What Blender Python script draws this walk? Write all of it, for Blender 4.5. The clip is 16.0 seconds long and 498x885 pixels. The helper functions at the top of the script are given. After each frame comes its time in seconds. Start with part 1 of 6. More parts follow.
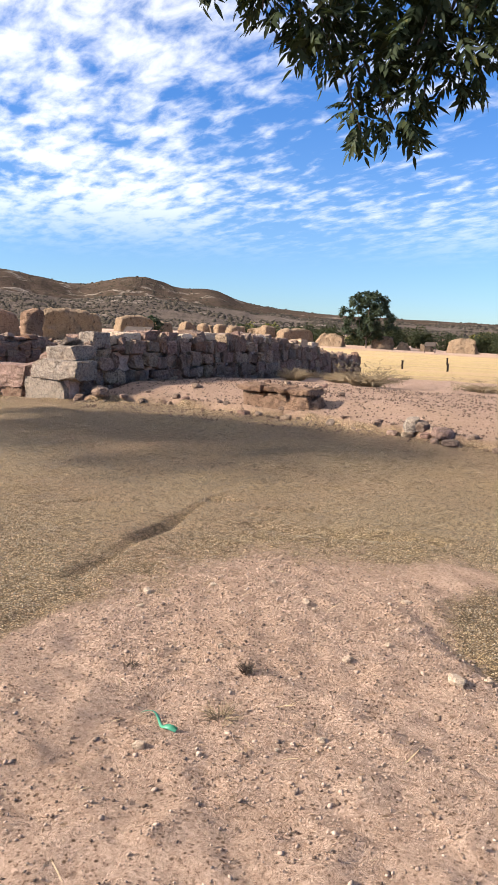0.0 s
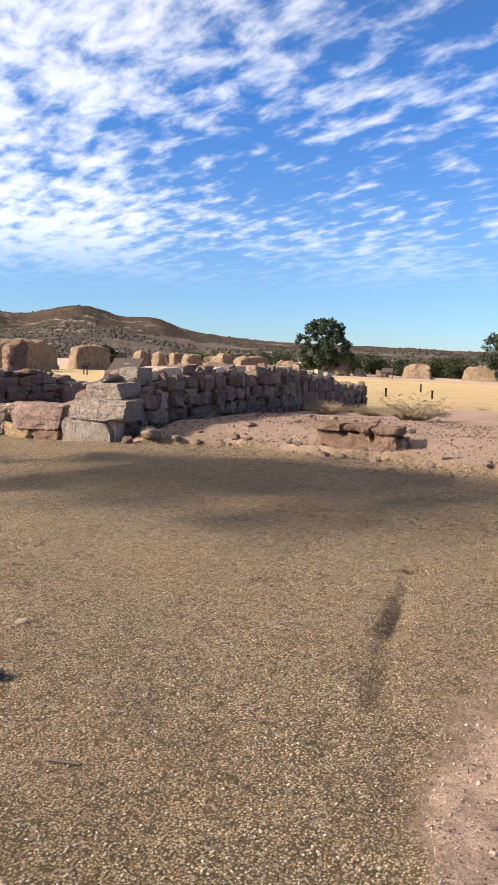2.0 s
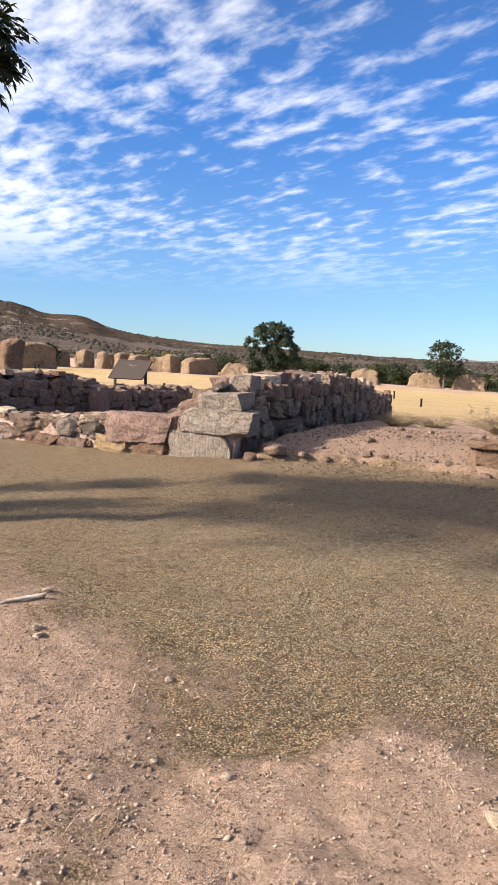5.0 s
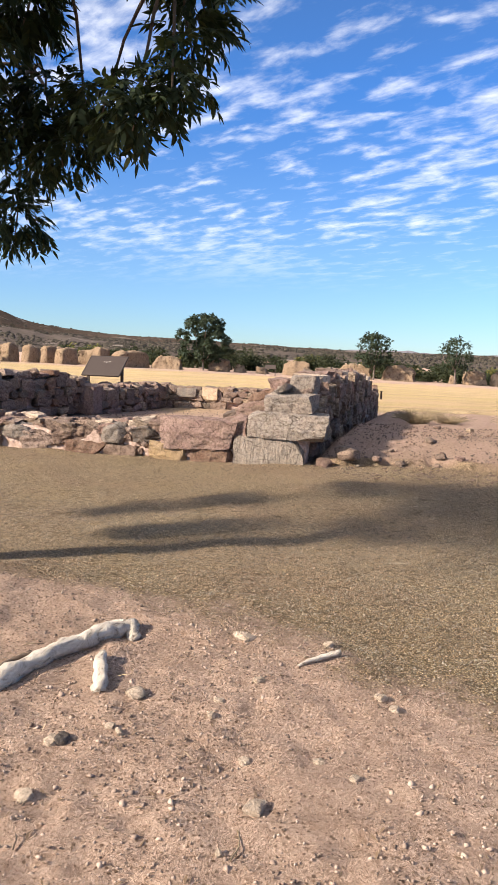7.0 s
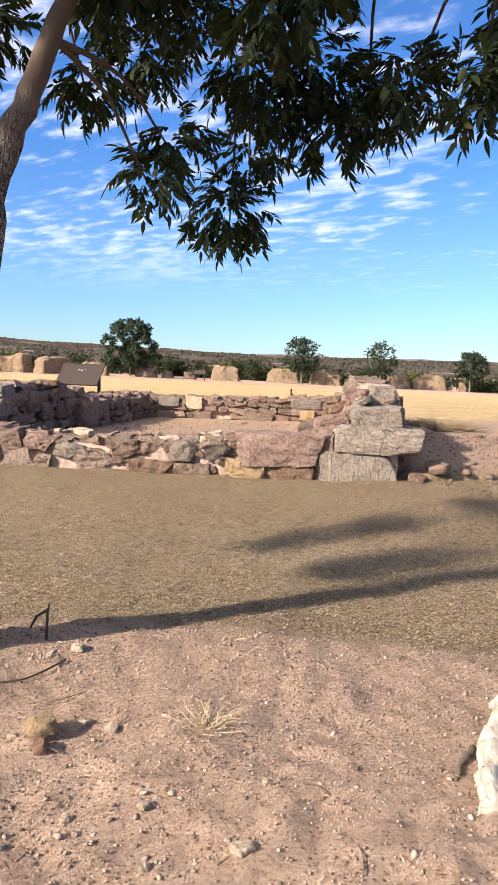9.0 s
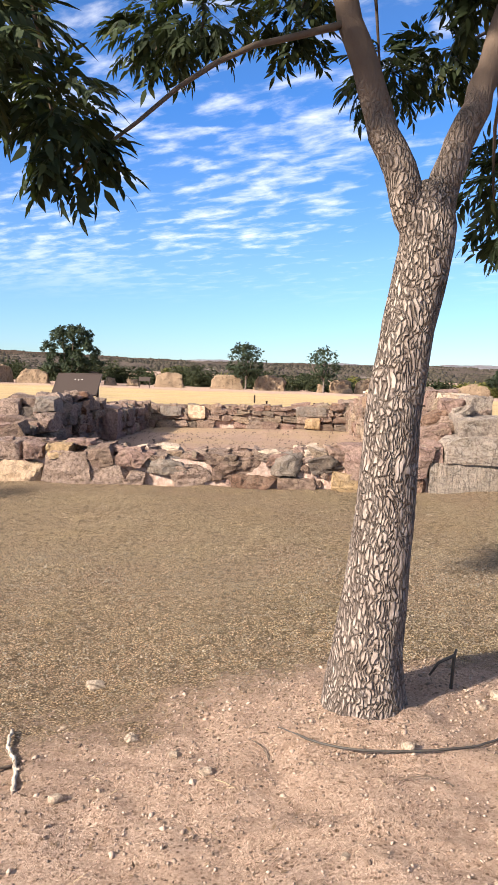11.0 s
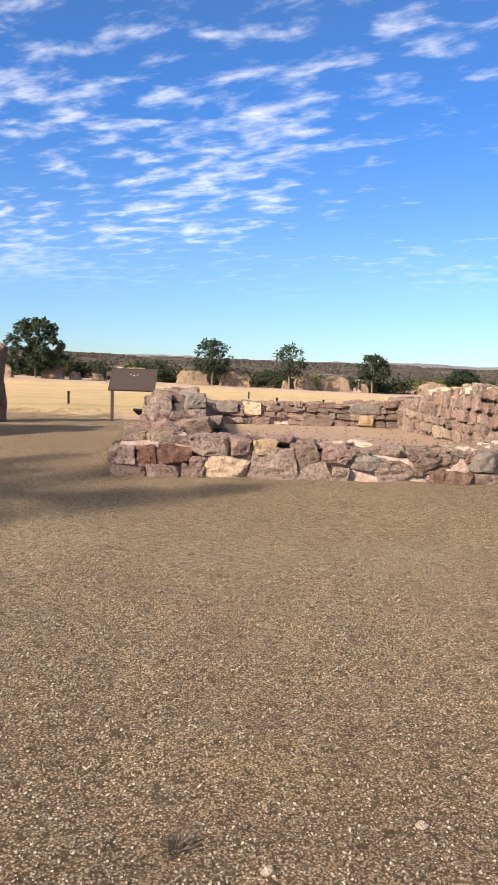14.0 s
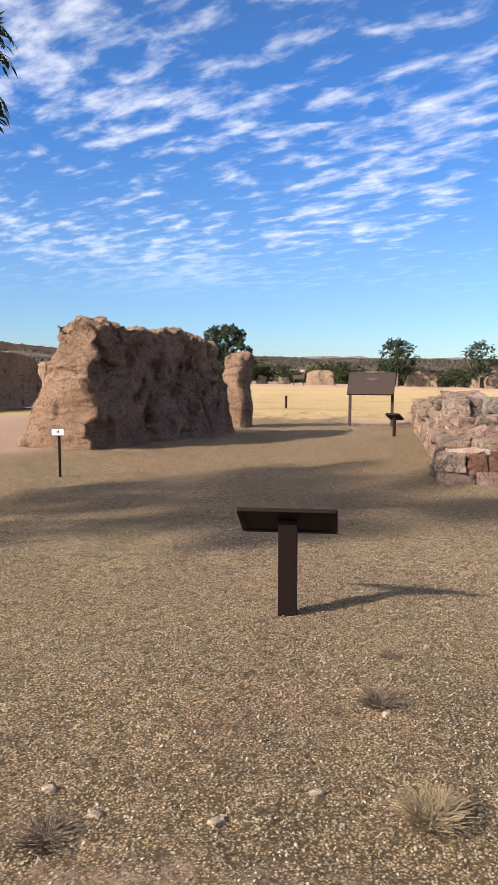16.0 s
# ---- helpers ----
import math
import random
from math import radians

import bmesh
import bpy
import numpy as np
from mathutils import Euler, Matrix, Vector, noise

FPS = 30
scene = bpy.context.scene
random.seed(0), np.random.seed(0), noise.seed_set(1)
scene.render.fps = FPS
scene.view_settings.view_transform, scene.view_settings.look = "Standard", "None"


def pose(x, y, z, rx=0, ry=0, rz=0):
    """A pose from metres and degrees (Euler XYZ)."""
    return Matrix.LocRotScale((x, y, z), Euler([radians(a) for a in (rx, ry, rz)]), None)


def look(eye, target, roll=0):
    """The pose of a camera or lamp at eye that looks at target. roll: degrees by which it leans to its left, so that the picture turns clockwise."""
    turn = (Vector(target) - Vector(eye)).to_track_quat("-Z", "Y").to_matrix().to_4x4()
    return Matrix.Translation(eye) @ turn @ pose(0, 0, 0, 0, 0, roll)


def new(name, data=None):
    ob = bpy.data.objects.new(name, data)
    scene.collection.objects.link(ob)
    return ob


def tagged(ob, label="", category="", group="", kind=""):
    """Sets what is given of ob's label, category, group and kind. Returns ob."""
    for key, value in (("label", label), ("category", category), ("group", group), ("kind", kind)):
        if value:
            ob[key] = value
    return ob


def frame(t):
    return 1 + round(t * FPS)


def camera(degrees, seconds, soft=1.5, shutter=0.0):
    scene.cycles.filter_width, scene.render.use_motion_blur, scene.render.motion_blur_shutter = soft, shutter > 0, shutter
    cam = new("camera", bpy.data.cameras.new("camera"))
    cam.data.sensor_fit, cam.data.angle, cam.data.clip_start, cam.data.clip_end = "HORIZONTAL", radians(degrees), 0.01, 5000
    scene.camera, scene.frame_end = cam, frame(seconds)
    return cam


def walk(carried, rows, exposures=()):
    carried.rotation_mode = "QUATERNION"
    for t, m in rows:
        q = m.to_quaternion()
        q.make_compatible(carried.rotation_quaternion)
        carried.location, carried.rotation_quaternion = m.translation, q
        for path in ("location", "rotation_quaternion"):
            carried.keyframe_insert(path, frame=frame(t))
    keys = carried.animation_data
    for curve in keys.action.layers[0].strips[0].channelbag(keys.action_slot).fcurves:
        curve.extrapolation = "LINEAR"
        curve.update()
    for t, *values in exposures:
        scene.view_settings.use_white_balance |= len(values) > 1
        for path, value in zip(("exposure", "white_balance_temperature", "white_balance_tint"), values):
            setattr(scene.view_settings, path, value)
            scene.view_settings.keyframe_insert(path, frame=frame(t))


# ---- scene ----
import itertools

cam = camera(37.3, 16.0, soft=0.7)
PATH = [
    (0, (11.748, 0.77, 1.436), (10.749, 2.475, 1.129), 1.7),
    (0.5, (11.155, 0.779, 1.442), (10.17, 2.493, 1.145), 1.0),
    (1, (10.565, 0.802, 1.483), (9.608, 2.536, 1.208), 0.8),
    (1.5, (9.974, 0.767, 1.512), (9.057, 2.526, 1.259), 0.9),
    (2, (9.355, 0.769, 1.502), (8.481, 2.553, 1.27), 1.0),
    (2.5, (8.726, 0.76, 1.493), (7.89, 2.563, 1.271), 1.3),
    (3, (8.143, 0.791, 1.494), (7.338, 2.609, 1.273), 1.7),
    (5.5, (5.282, 0.536, 1.519), (4.631, 2.414, 1.295), 2.5),
    (6, (4.675, 0.554, 1.493), (4.069, 2.446, 1.265), 2.7),
    (6.5, (4.096, 0.557, 1.518), (3.545, 2.466, 1.283), 2.4),
    (7, (3.508, 0.54, 1.569), (3.032, 2.467, 1.332), 1.9),
    (7.5, (2.877, 0.581, 1.582), (2.48, 2.528, 1.355), 1.4),
    (8, (2.286, 0.583, 1.577), (1.956, 2.544, 1.361), 1.0),
    (8.5, (1.682, 0.618, 1.576), (1.401, 2.586, 1.363), 1.2),
    (9, (0.982, 0.823, 1.576), (0.736, 2.796, 1.358), 1.6),
    (9.5, (0.324, 0.832, 1.584), (0.102, 2.807, 1.359), 1.7),
    (12, (-2.676, 1.048, 1.601), (-2.619, 3.038, 1.416), 1.2),
    (12.5, (-3.318, 1.029, 1.538), (-3.231, 3.018, 1.348), 1.6),
    (13, (-3.961, 0.99, 1.572), (-3.851, 2.977, 1.37), 1.8),
    (13.5, (-4.553, 0.858, 1.547), (-4.434, 2.844, 1.341), 1.9),
    (14, (-5.123, 0.752, 1.549), (-5.019, 2.738, 1.343), 1.8),
    (14.5, (-5.705, 0.804, 1.548), (-5.651, 2.793, 1.35), 1.5),
    (15, (-6.168, 0.908, 1.563), (-6.206, 2.897, 1.363), 1.1),
    (15.5, (-6.712, 0.906, 1.579), (-6.891, 2.887, 1.374), 0.6),
    (16, (-7.276, 0.744, 1.588), (-7.629, 2.702, 1.378), 0.1),
]
walk(cam, [(t, look(eye, target, roll)) for t, eye, target, roll in PATH],
     exposures=((0, 1.20), (1.5, 1.09), (3, 1.13), (6, 1.12), (9.5, 1.30), (12.5, 1.26), (14, 1.09), (16, 1.04)))

# ---------------------------------------------------------------- light
SUN_EL, SUN_AZ = 29.0, 230.0
world = bpy.data.worlds.new("world")
scene.world = world
world.use_nodes = True
wt = world.node_tree
wt.nodes.clear()


def wnode(kind, **props):
    n = wt.nodes.new(kind)
    for k, v in props.items():
        n.inputs[k].default_value = v
    return n


def wmath(op, a, b=0.0):
    n = wt.nodes.new("ShaderNodeMath")
    n.operation = op
    for i, v in enumerate((a, b)):
        if isinstance(v, (int, float)):
            n.inputs[i].default_value = v
        else:
            wt.links.new(v, n.inputs[i])
    return n.outputs[0]


sky = wt.nodes.new("ShaderNodeTexSky")
sky.sky_type = "NISHITA"
sky.sun_disc = False
sky.sun_elevation, sky.sun_rotation = radians(SUN_EL), radians(SUN_AZ)
sky.altitude, sky.air_density, sky.dust_density, sky.ozone_density = 1200, 1.0, 0.1, 1.5
coord = wt.nodes.new("ShaderNodeTexCoord")
sep = wt.nodes.new("ShaderNodeSeparateXYZ")
wt.links.new(coord.outputs["Generated"], sep.inputs[0])
up = wmath("MAXIMUM", sep.outputs[2], 0.02)
lift = wmath("ADD", up, 0.10)
cx, cy = wmath("DIVIDE", sep.outputs[0], lift), wmath("DIVIDE", sep.outputs[1], lift)
# ripples of high cloud lie in rows that run from lower left to upper right
plan = wt.nodes.new("ShaderNodeCombineXYZ")
wt.links.new(cx, plan.inputs[0])
wt.links.new(cy, plan.inputs[1])


def cloud_noise(scale, turn, stretch, detail, rough, warp):
    swing = wt.nodes.new("ShaderNodeMapping")
    swing.inputs["Rotation"].default_value = (0, 0, radians(turn))
    wt.links.new(plan.outputs[0], swing.inputs[0])
    mp = wt.nodes.new("ShaderNodeMapping")
    mp.inputs["Scale"].default_value = (stretch[0], stretch[1], 1)
    wt.links.new(swing.outputs[0], mp.inputs[0])
    n = wnode("ShaderNodeTexNoise", Scale=scale, Detail=detail, Roughness=rough, Distortion=warp)
    wt.links.new(mp.outputs[0], n.inputs["Vector"])
    return n.outputs["Fac"]


rows_ = cloud_noise(10.5, 30, (0.52, 0.9), 6.0, 0.56, 0.2)
bank = cloud_noise(0.9, 0, (1.0, 0.6), 3.0, 0.5, 0.2)
mixed = wmath("ADD", wmath("MULTIPLY", rows_, 0.62), wmath("MULTIPLY", bank, 0.58))
left = wmath("MULTIPLY", wmath("SUBTRACT", wmath("MULTIPLY", sep.outputs[0], -1.0), 0.18), 0.12)
mixed = wmath("ADD", mixed, left)
# unseen cloud behind the camera and overhead, added as white fill light
mixed = wmath("ADD", mixed, wmath("MULTIPLY", wmath("MAXIMUM", wmath("MULTIPLY", sep.outputs[1], -1.0), 0.0), 0.08))
mixed = wmath("ADD", mixed, wmath("MULTIPLY", wmath("MAXIMUM", wmath("SUBTRACT", sep.outputs[2], 0.46), 0.0), 0.30))
ramp = wt.nodes.new("ShaderNodeMapRange")
ramp.interpolation_type = "SMOOTHSTEP"
ramp.inputs["From Min"].default_value, ramp.inputs["From Max"].default_value = 0.552, 0.79
wt.links.new(mixed, ramp.inputs["Value"])
low = wt.nodes.new("ShaderNodeMapRange")
low.interpolation_type = "SMOOTHSTEP"
low.inputs["From Min"].default_value, low.inputs["From Max"].default_value = 0.075, 0.18
wt.links.new(sep.outputs[2], low.inputs["Value"])
amount = wmath("MULTIPLY", wmath("MULTIPLY", ramp.outputs[0], low.outputs[0]), 0.68)
# the 0.65 stop lies above the view: greyed to cut blue fill light
air = wt.nodes.new("ShaderNodeValToRGB")
for e_, (p_, c_) in zip([air.color_ramp.elements[0], air.color_ramp.elements[1], air.color_ramp.elements.new(0.14), air.color_ramp.elements.new(0.32)],
                        ((0.0, (0.54, 0.73, 1.02, 1)), (0.65, (0.46, 0.60, 0.76, 1)), (0.14, (0.64, 0.87, 1.20, 1)), (0.32, (0.44, 0.87, 1.44, 1)))):
    e_.position, e_.color = p_, c_
wt.links.new(sep.outputs[2], air.inputs[0])
clear = wt.nodes.new("ShaderNodeMix")
clear.data_type, clear.blend_type = "RGBA", "MULTIPLY"
clear.inputs["Factor"].default_value = 1.0
wt.links.new(sky.outputs[0], clear.inputs["A"])
wt.links.new(air.outputs[0], clear.inputs["B"])
cmix = wt.nodes.new("ShaderNodeMix")
cmix.data_type = "RGBA"
wt.links.new(amount, cmix.inputs["Factor"])
wt.links.new(clear.outputs["Result"], cmix.inputs["A"])
# thin cloud scatters sunlight forward: brighter towards the sun, added as fill light
az = radians(SUN_AZ)
to_sun = Vector((math.sin(az) * math.cos(radians(SUN_EL)), math.cos(az) * math.cos(radians(SUN_EL)), math.sin(radians(SUN_EL))))
near_sun = wt.nodes.new("ShaderNodeVectorMath")
near_sun.operation = "DOT_PRODUCT"
wt.links.new(coord.outputs["Generated"], near_sun.inputs[0])
near_sun.inputs[1].default_value = to_sun
shine = wmath("ADD", wmath("MULTIPLY", wmath("POWER", wmath("MAXIMUM", near_sun.outputs["Value"], 0.0), 2.0), 0.8), 1.0)
white = wt.nodes.new("ShaderNodeVectorMath")
white.operation = "SCALE"
white.inputs[0].default_value = (10.2, 10.1, 10.2)
wt.links.new(shine, white.inputs["Scale"])
wt.links.new(white.outputs[0], cmix.inputs["B"])
bg = wnode("ShaderNodeBackground", Strength=0.064)
wt.links.new(cmix.outputs["Result"], bg.inputs["Color"])
wo = wt.nodes.new("ShaderNodeOutputWorld")
wt.links.new(bg.outputs[0], wo.inputs[0])

sun = new("sun", bpy.data.lights.new("sun", "SUN"))
sun.data.energy, sun.data.angle, sun.data.color = 5.0, radians(2.4), (1.0, 0.895, 0.735)
sun.matrix_world = look(to_sun * 60, (0, 0, 0))


# ---------------------------------------------------------------- materials
class Mat:
    """A small writer of node materials."""

    def __init__(self, name, rough=0.9, spec=0.2, metal=0.0):
        self.m = bpy.data.materials.new(name)
        self.m.use_nodes = True
        self.t = self.m.node_tree
        self.b = self.t.nodes["Principled BSDF"]
        self.b.inputs["Roughness"].default_value = rough
        self.b.inputs["Specular IOR Level"].default_value = spec
        self.b.inputs["Metallic"].default_value = metal
        self.pos = None

    def put(self, socket, v):
        if isinstance(v, (int, float)):
            socket.default_value = v
        elif isinstance(v, tuple):
            socket.default_value = (*v, 1) if len(v) == 3 and socket.type == "RGBA" else v
        else:
            self.t.links.new(v, socket)

    def where(self, scale=(1, 1, 1)):
        """World position, so that grain keeps its size on every object."""
        if self.pos is None:
            self.pos = self.t.nodes.new("ShaderNodeNewGeometry").outputs["Position"]
        if scale == (1, 1, 1):
            return self.pos
        n = self.t.nodes.new("ShaderNodeMapping")
        n.inputs["Scale"].default_value = scale
        self.t.links.new(self.pos, n.inputs[0])
        return n.outputs[0]

    def local(self, scale=(1, 1, 1)):
        c = self.t.nodes.new("ShaderNodeTexCoord").outputs["Object"]
        n = self.t.nodes.new("ShaderNodeMapping")
        n.inputs["Scale"].default_value = scale
        self.t.links.new(c, n.inputs[0])
        return n.outputs[0]

    def noise(self, scale, detail=4.0, rough=0.6, warp=0.0, vec=None):
        n = self.t.nodes.new("ShaderNodeTexNoise")
        for k, v in (("Scale", scale), ("Detail", detail), ("Roughness", rough), ("Distortion", warp)):
            n.inputs[k].default_value = v
        self.t.links.new(self.where() if vec is None else vec, n.inputs["Vector"])
        return n.outputs["Fac"]

    def cells(self, scale, feature="F1", vec=None, out="Distance"):
        n = self.t.nodes.new("ShaderNodeTexVoronoi")
        n.feature = feature
        n.inputs["Scale"].default_value = scale
        self.t.links.new(self.where() if vec is None else vec, n.inputs["Vector"])
        return n.outputs[out]

    def ramp(self, fac, *stops):
        n = self.t.nodes.new("ShaderNodeValToRGB")
        e = n.color_ramp.elements
        while len(e) < len(stops):
            e.new(0.5)
        for el, (p, c) in zip(e, stops):
            el.position, el.color = p, (*c, 1) if not isinstance(c, (int, float)) else (c, c, c, 1)
        self.t.links.new(fac, n.inputs[0])
        return n.outputs[0]

    def mix(self, fac, a, b, how="MIX"):
        n = self.t.nodes.new("ShaderNodeMix")
        n.data_type, n.blend_type = "RGBA", how
        self.put(n.inputs["Factor"], fac)
        self.put(n.inputs["A"], a)
        self.put(n.inputs["B"], b)
        return n.outputs["Result"]

    def math(self, op, a, b=0.0):
        n = self.t.nodes.new("ShaderNodeMath")
        n.operation = op
        self.put(n.inputs[0], a)
        self.put(n.inputs[1], b)
        return n.outputs[0]

    def bump(self, height, strength=0.5, dist=0.02, after=None):
        n = self.t.nodes.new("ShaderNodeBump")
        n.inputs["Strength"].default_value, n.inputs["Distance"].default_value = strength, dist
        self.t.links.new(height, n.inputs["Height"])
        if after is not None:
            self.t.links.new(after, n.inputs["Normal"])
        return n.outputs[0]

    def done(self, color=None, normal=None, rough=None):
        if color is not None:
            self.put(self.b.inputs["Base Color"], color)
        if normal is not None:
            self.put(self.b.inputs["Normal"], normal)
        if rough is not None:
            self.put(self.b.inputs["Roughness"], rough)
        return self.m


def make_ground():
    m = Mat("ground_cover", 0.95, 0.1)
    a = m.t.nodes.new("ShaderNodeAttribute")
    a.attribute_name = "cover"
    s = m.t.nodes.new("ShaderNodeSeparateColor")
    m.t.links.new(a.outputs["Color"], s.inputs[0])
    brk = m.noise(3.2, 6, 0.68)
    brk2 = m.noise(22, 4, 0.7)
    edge = m.math("ADD", m.math("MULTIPLY", m.math("SUBTRACT", brk, 0.5), 0.9), m.math("MULTIPLY", m.math("SUBTRACT", brk2, 0.5), 0.8))

    def mask(v, hard=3.0):
        n = m.t.nodes.new("ShaderNodeClamp")
        x = m.math("ADD", m.math("SUBTRACT", v, 0.5), m.math("MULTIPLY", edge, 0.42))
        m.t.links.new(m.math("ADD", m.math("MULTIPLY", x, hard), 0.5), n.inputs[0])
        return n.outputs[0]
    sand, grass, pink = mask(s.outputs[0], 8.0), mask(s.outputs[1], 2.0), mask(s.outputs[2], 2.0)
    # gravel; fleck and cell edges paint the shade in gaps between stones
    cell = m.cells(88, out="Color")
    sc = m.t.nodes.new("ShaderNodeSeparateColor")
    m.t.links.new(cell, sc.inputs[0])
    dist = m.cells(88)
    gravel = m.ramp(sc.outputs[0], (0.0, (0.24, 0.172, 0.104)), (0.3, (0.48, 0.35, 0.215)), (0.65, (0.66, 0.50, 0.325)), (0.9, (0.78, 0.63, 0.44)), (1.0, (0.84, 0.74, 0.57)))
    fleck = m.noise(110, 3, 0.8)
    gravel = m.mix(m.ramp(fleck, (0.38, 0.85), (0.49, 0.0)), gravel, (0.10, 0.07, 0.044))
    gravel = m.mix(m.ramp(m.noise(30, 4, 0.75), (0.36, 0.4), (0.5, 0.0)), gravel, (0.15, 0.11, 0.07))
    gravel = m.mix(m.ramp(m.noise(0.55, 3), (0.4, 0.0), (0.66, 0.6)), gravel, (0.42, 0.28, 0.205), "MIX")
    gravel = m.mix(m.ramp(m.noise(0.9, 4, 0.65), (0.5, 0.0), (0.68, 0.4)), gravel, (0.50, 0.37, 0.20))
    gravel = m.mix(m.ramp(m.noise(1.9, 5, 0.7), (0.5, 0.0), (0.7, 0.35)), gravel, (0.22, 0.17, 0.105))
    gravel = m.mix(m.ramp(m.noise(0.33, 3), (0.5, 0.0), (0.66, 0.16)), gravel, (0.40, 0.35, 0.24))
    gravel = m.mix(m.ramp(m.noise(17, 3, 0.7), (0.38, 0.8), (0.45, 0.0)), gravel, (0.10, 0.075, 0.05))
    gravel = m.mix(m.ramp(m.noise(21, 3, 0.7, vec=m.where((1, 1, 3))), (0.56, 0.0), (0.63, 0.45)), gravel, (0.70, 0.58, 0.44))
    gravel = m.mix(m.ramp(dist, (0.36, 0.0), (0.62, 0.9)), gravel, (0.11, 0.08, 0.052))
    gravel = m.mix(1.0, gravel, (1.29, 1.25, 1.21), "MULTIPLY")
    # sand with clods and litter; dark spots also paint shade in small pits
    fine = m.noise(55, 5, 0.75)
    sandc = m.ramp(fine, (0.33, (0.15, 0.095, 0.068)), (0.41, (0.46, 0.33, 0.267)), (0.58, (0.60, 0.455, 0.385)), (0.8, (0.70, 0.56, 0.485)))
    sandc = m.mix(m.ramp(m.noise(120, 4, 0.8), (0.35, 0.7), (0.43, 0.0)), sandc, (0.17, 0.10, 0.065))
    litter_pits = m.ramp(m.cells(34, vec=m.where((1, 1, 1))), (0.17, 1.0), (0.30, 0.0))
    pick = m.ramp(m.noise(7, 4, 0.7), (0.40, 0.0), (0.56, 0.9))
    sandc = m.mix(m.math("MULTIPLY", litter_pits, pick), sandc, (0.10, 0.062, 0.04))
    sandc = m.mix(m.ramp(m.noise(1.7, 4), (0.4, 0.0), (0.75, 0.45)), sandc, (0.36, 0.25, 0.19))
    sandc = m.mix(m.ramp(m.noise(12, 5, 0.75), (0.52, 0.0), (0.64, 0.45)), sandc, (0.27, 0.18, 0.135))
    sandc = m.mix(1.0, sandc, (0.98, 0.93, 0.88), "MULTIPLY")
    # dry grass
    gr = m.noise(9, 6, 0.75, vec=m.where((1, 0.35, 1)))
    grassc = m.ramp(gr, (0.25, (0.26, 0.18, 0.085)), (0.5, (0.46, 0.335, 0.165)), (0.8, (0.56, 0.43, 0.24)))
    grassc = m.mix(m.ramp(m.noise(0.12, 4, 0.6, vec=m.where((0.5, 2.0, 1))), (0.42, 0.0), (0.66, 0.6)), grassc, (0.50, 0.33, 0.225))
    grassc = m.mix(m.ramp(m.noise(0.35, 4, 0.6, vec=m.where((0.35, 2.2, 1))), (0.5, 0.0), (0.68, 0.5)), grassc, (0.235, 0.19, 0.09))
    pinkc = m.ramp(m.noise(26, 6, 0.72), (0.28, (0.29, 0.18, 0.135)), (0.55, (0.45, 0.31, 0.245)), (0.85, (0.54, 0.41, 0.33)))
    pinkc = m.mix(m.ramp(m.noise(1.1, 4), (0.4, 0.0), (0.75, 0.5)), pinkc, (0.36, 0.25, 0.175))
    col = m.mix(sand, gravel, sandc)
    col = m.mix(pink, col, pinkc)
    col = m.mix(grass, col, grassc)
    stony = m.math("SUBTRACT", 1.0, m.math("MAXIMUM", m.math("MAXIMUM", sand, pink), grass))
    hg = m.math("MULTIPLY", m.math("SUBTRACT", 1.0, dist), stony)
    n1 = m.bump(m.noise(14, 8, 0.78), 1.0, 0.09)
    n2 = m.bump(hg, 1.0, 0.06, n1)
    n3 = m.bump(m.noise(38, 6, 0.82), 1.0, 0.045, n2)
    col = m.mix(1.0, col, (1.13, 1.11, 1.08), "MULTIPLY")
    return m.done(col, n3)


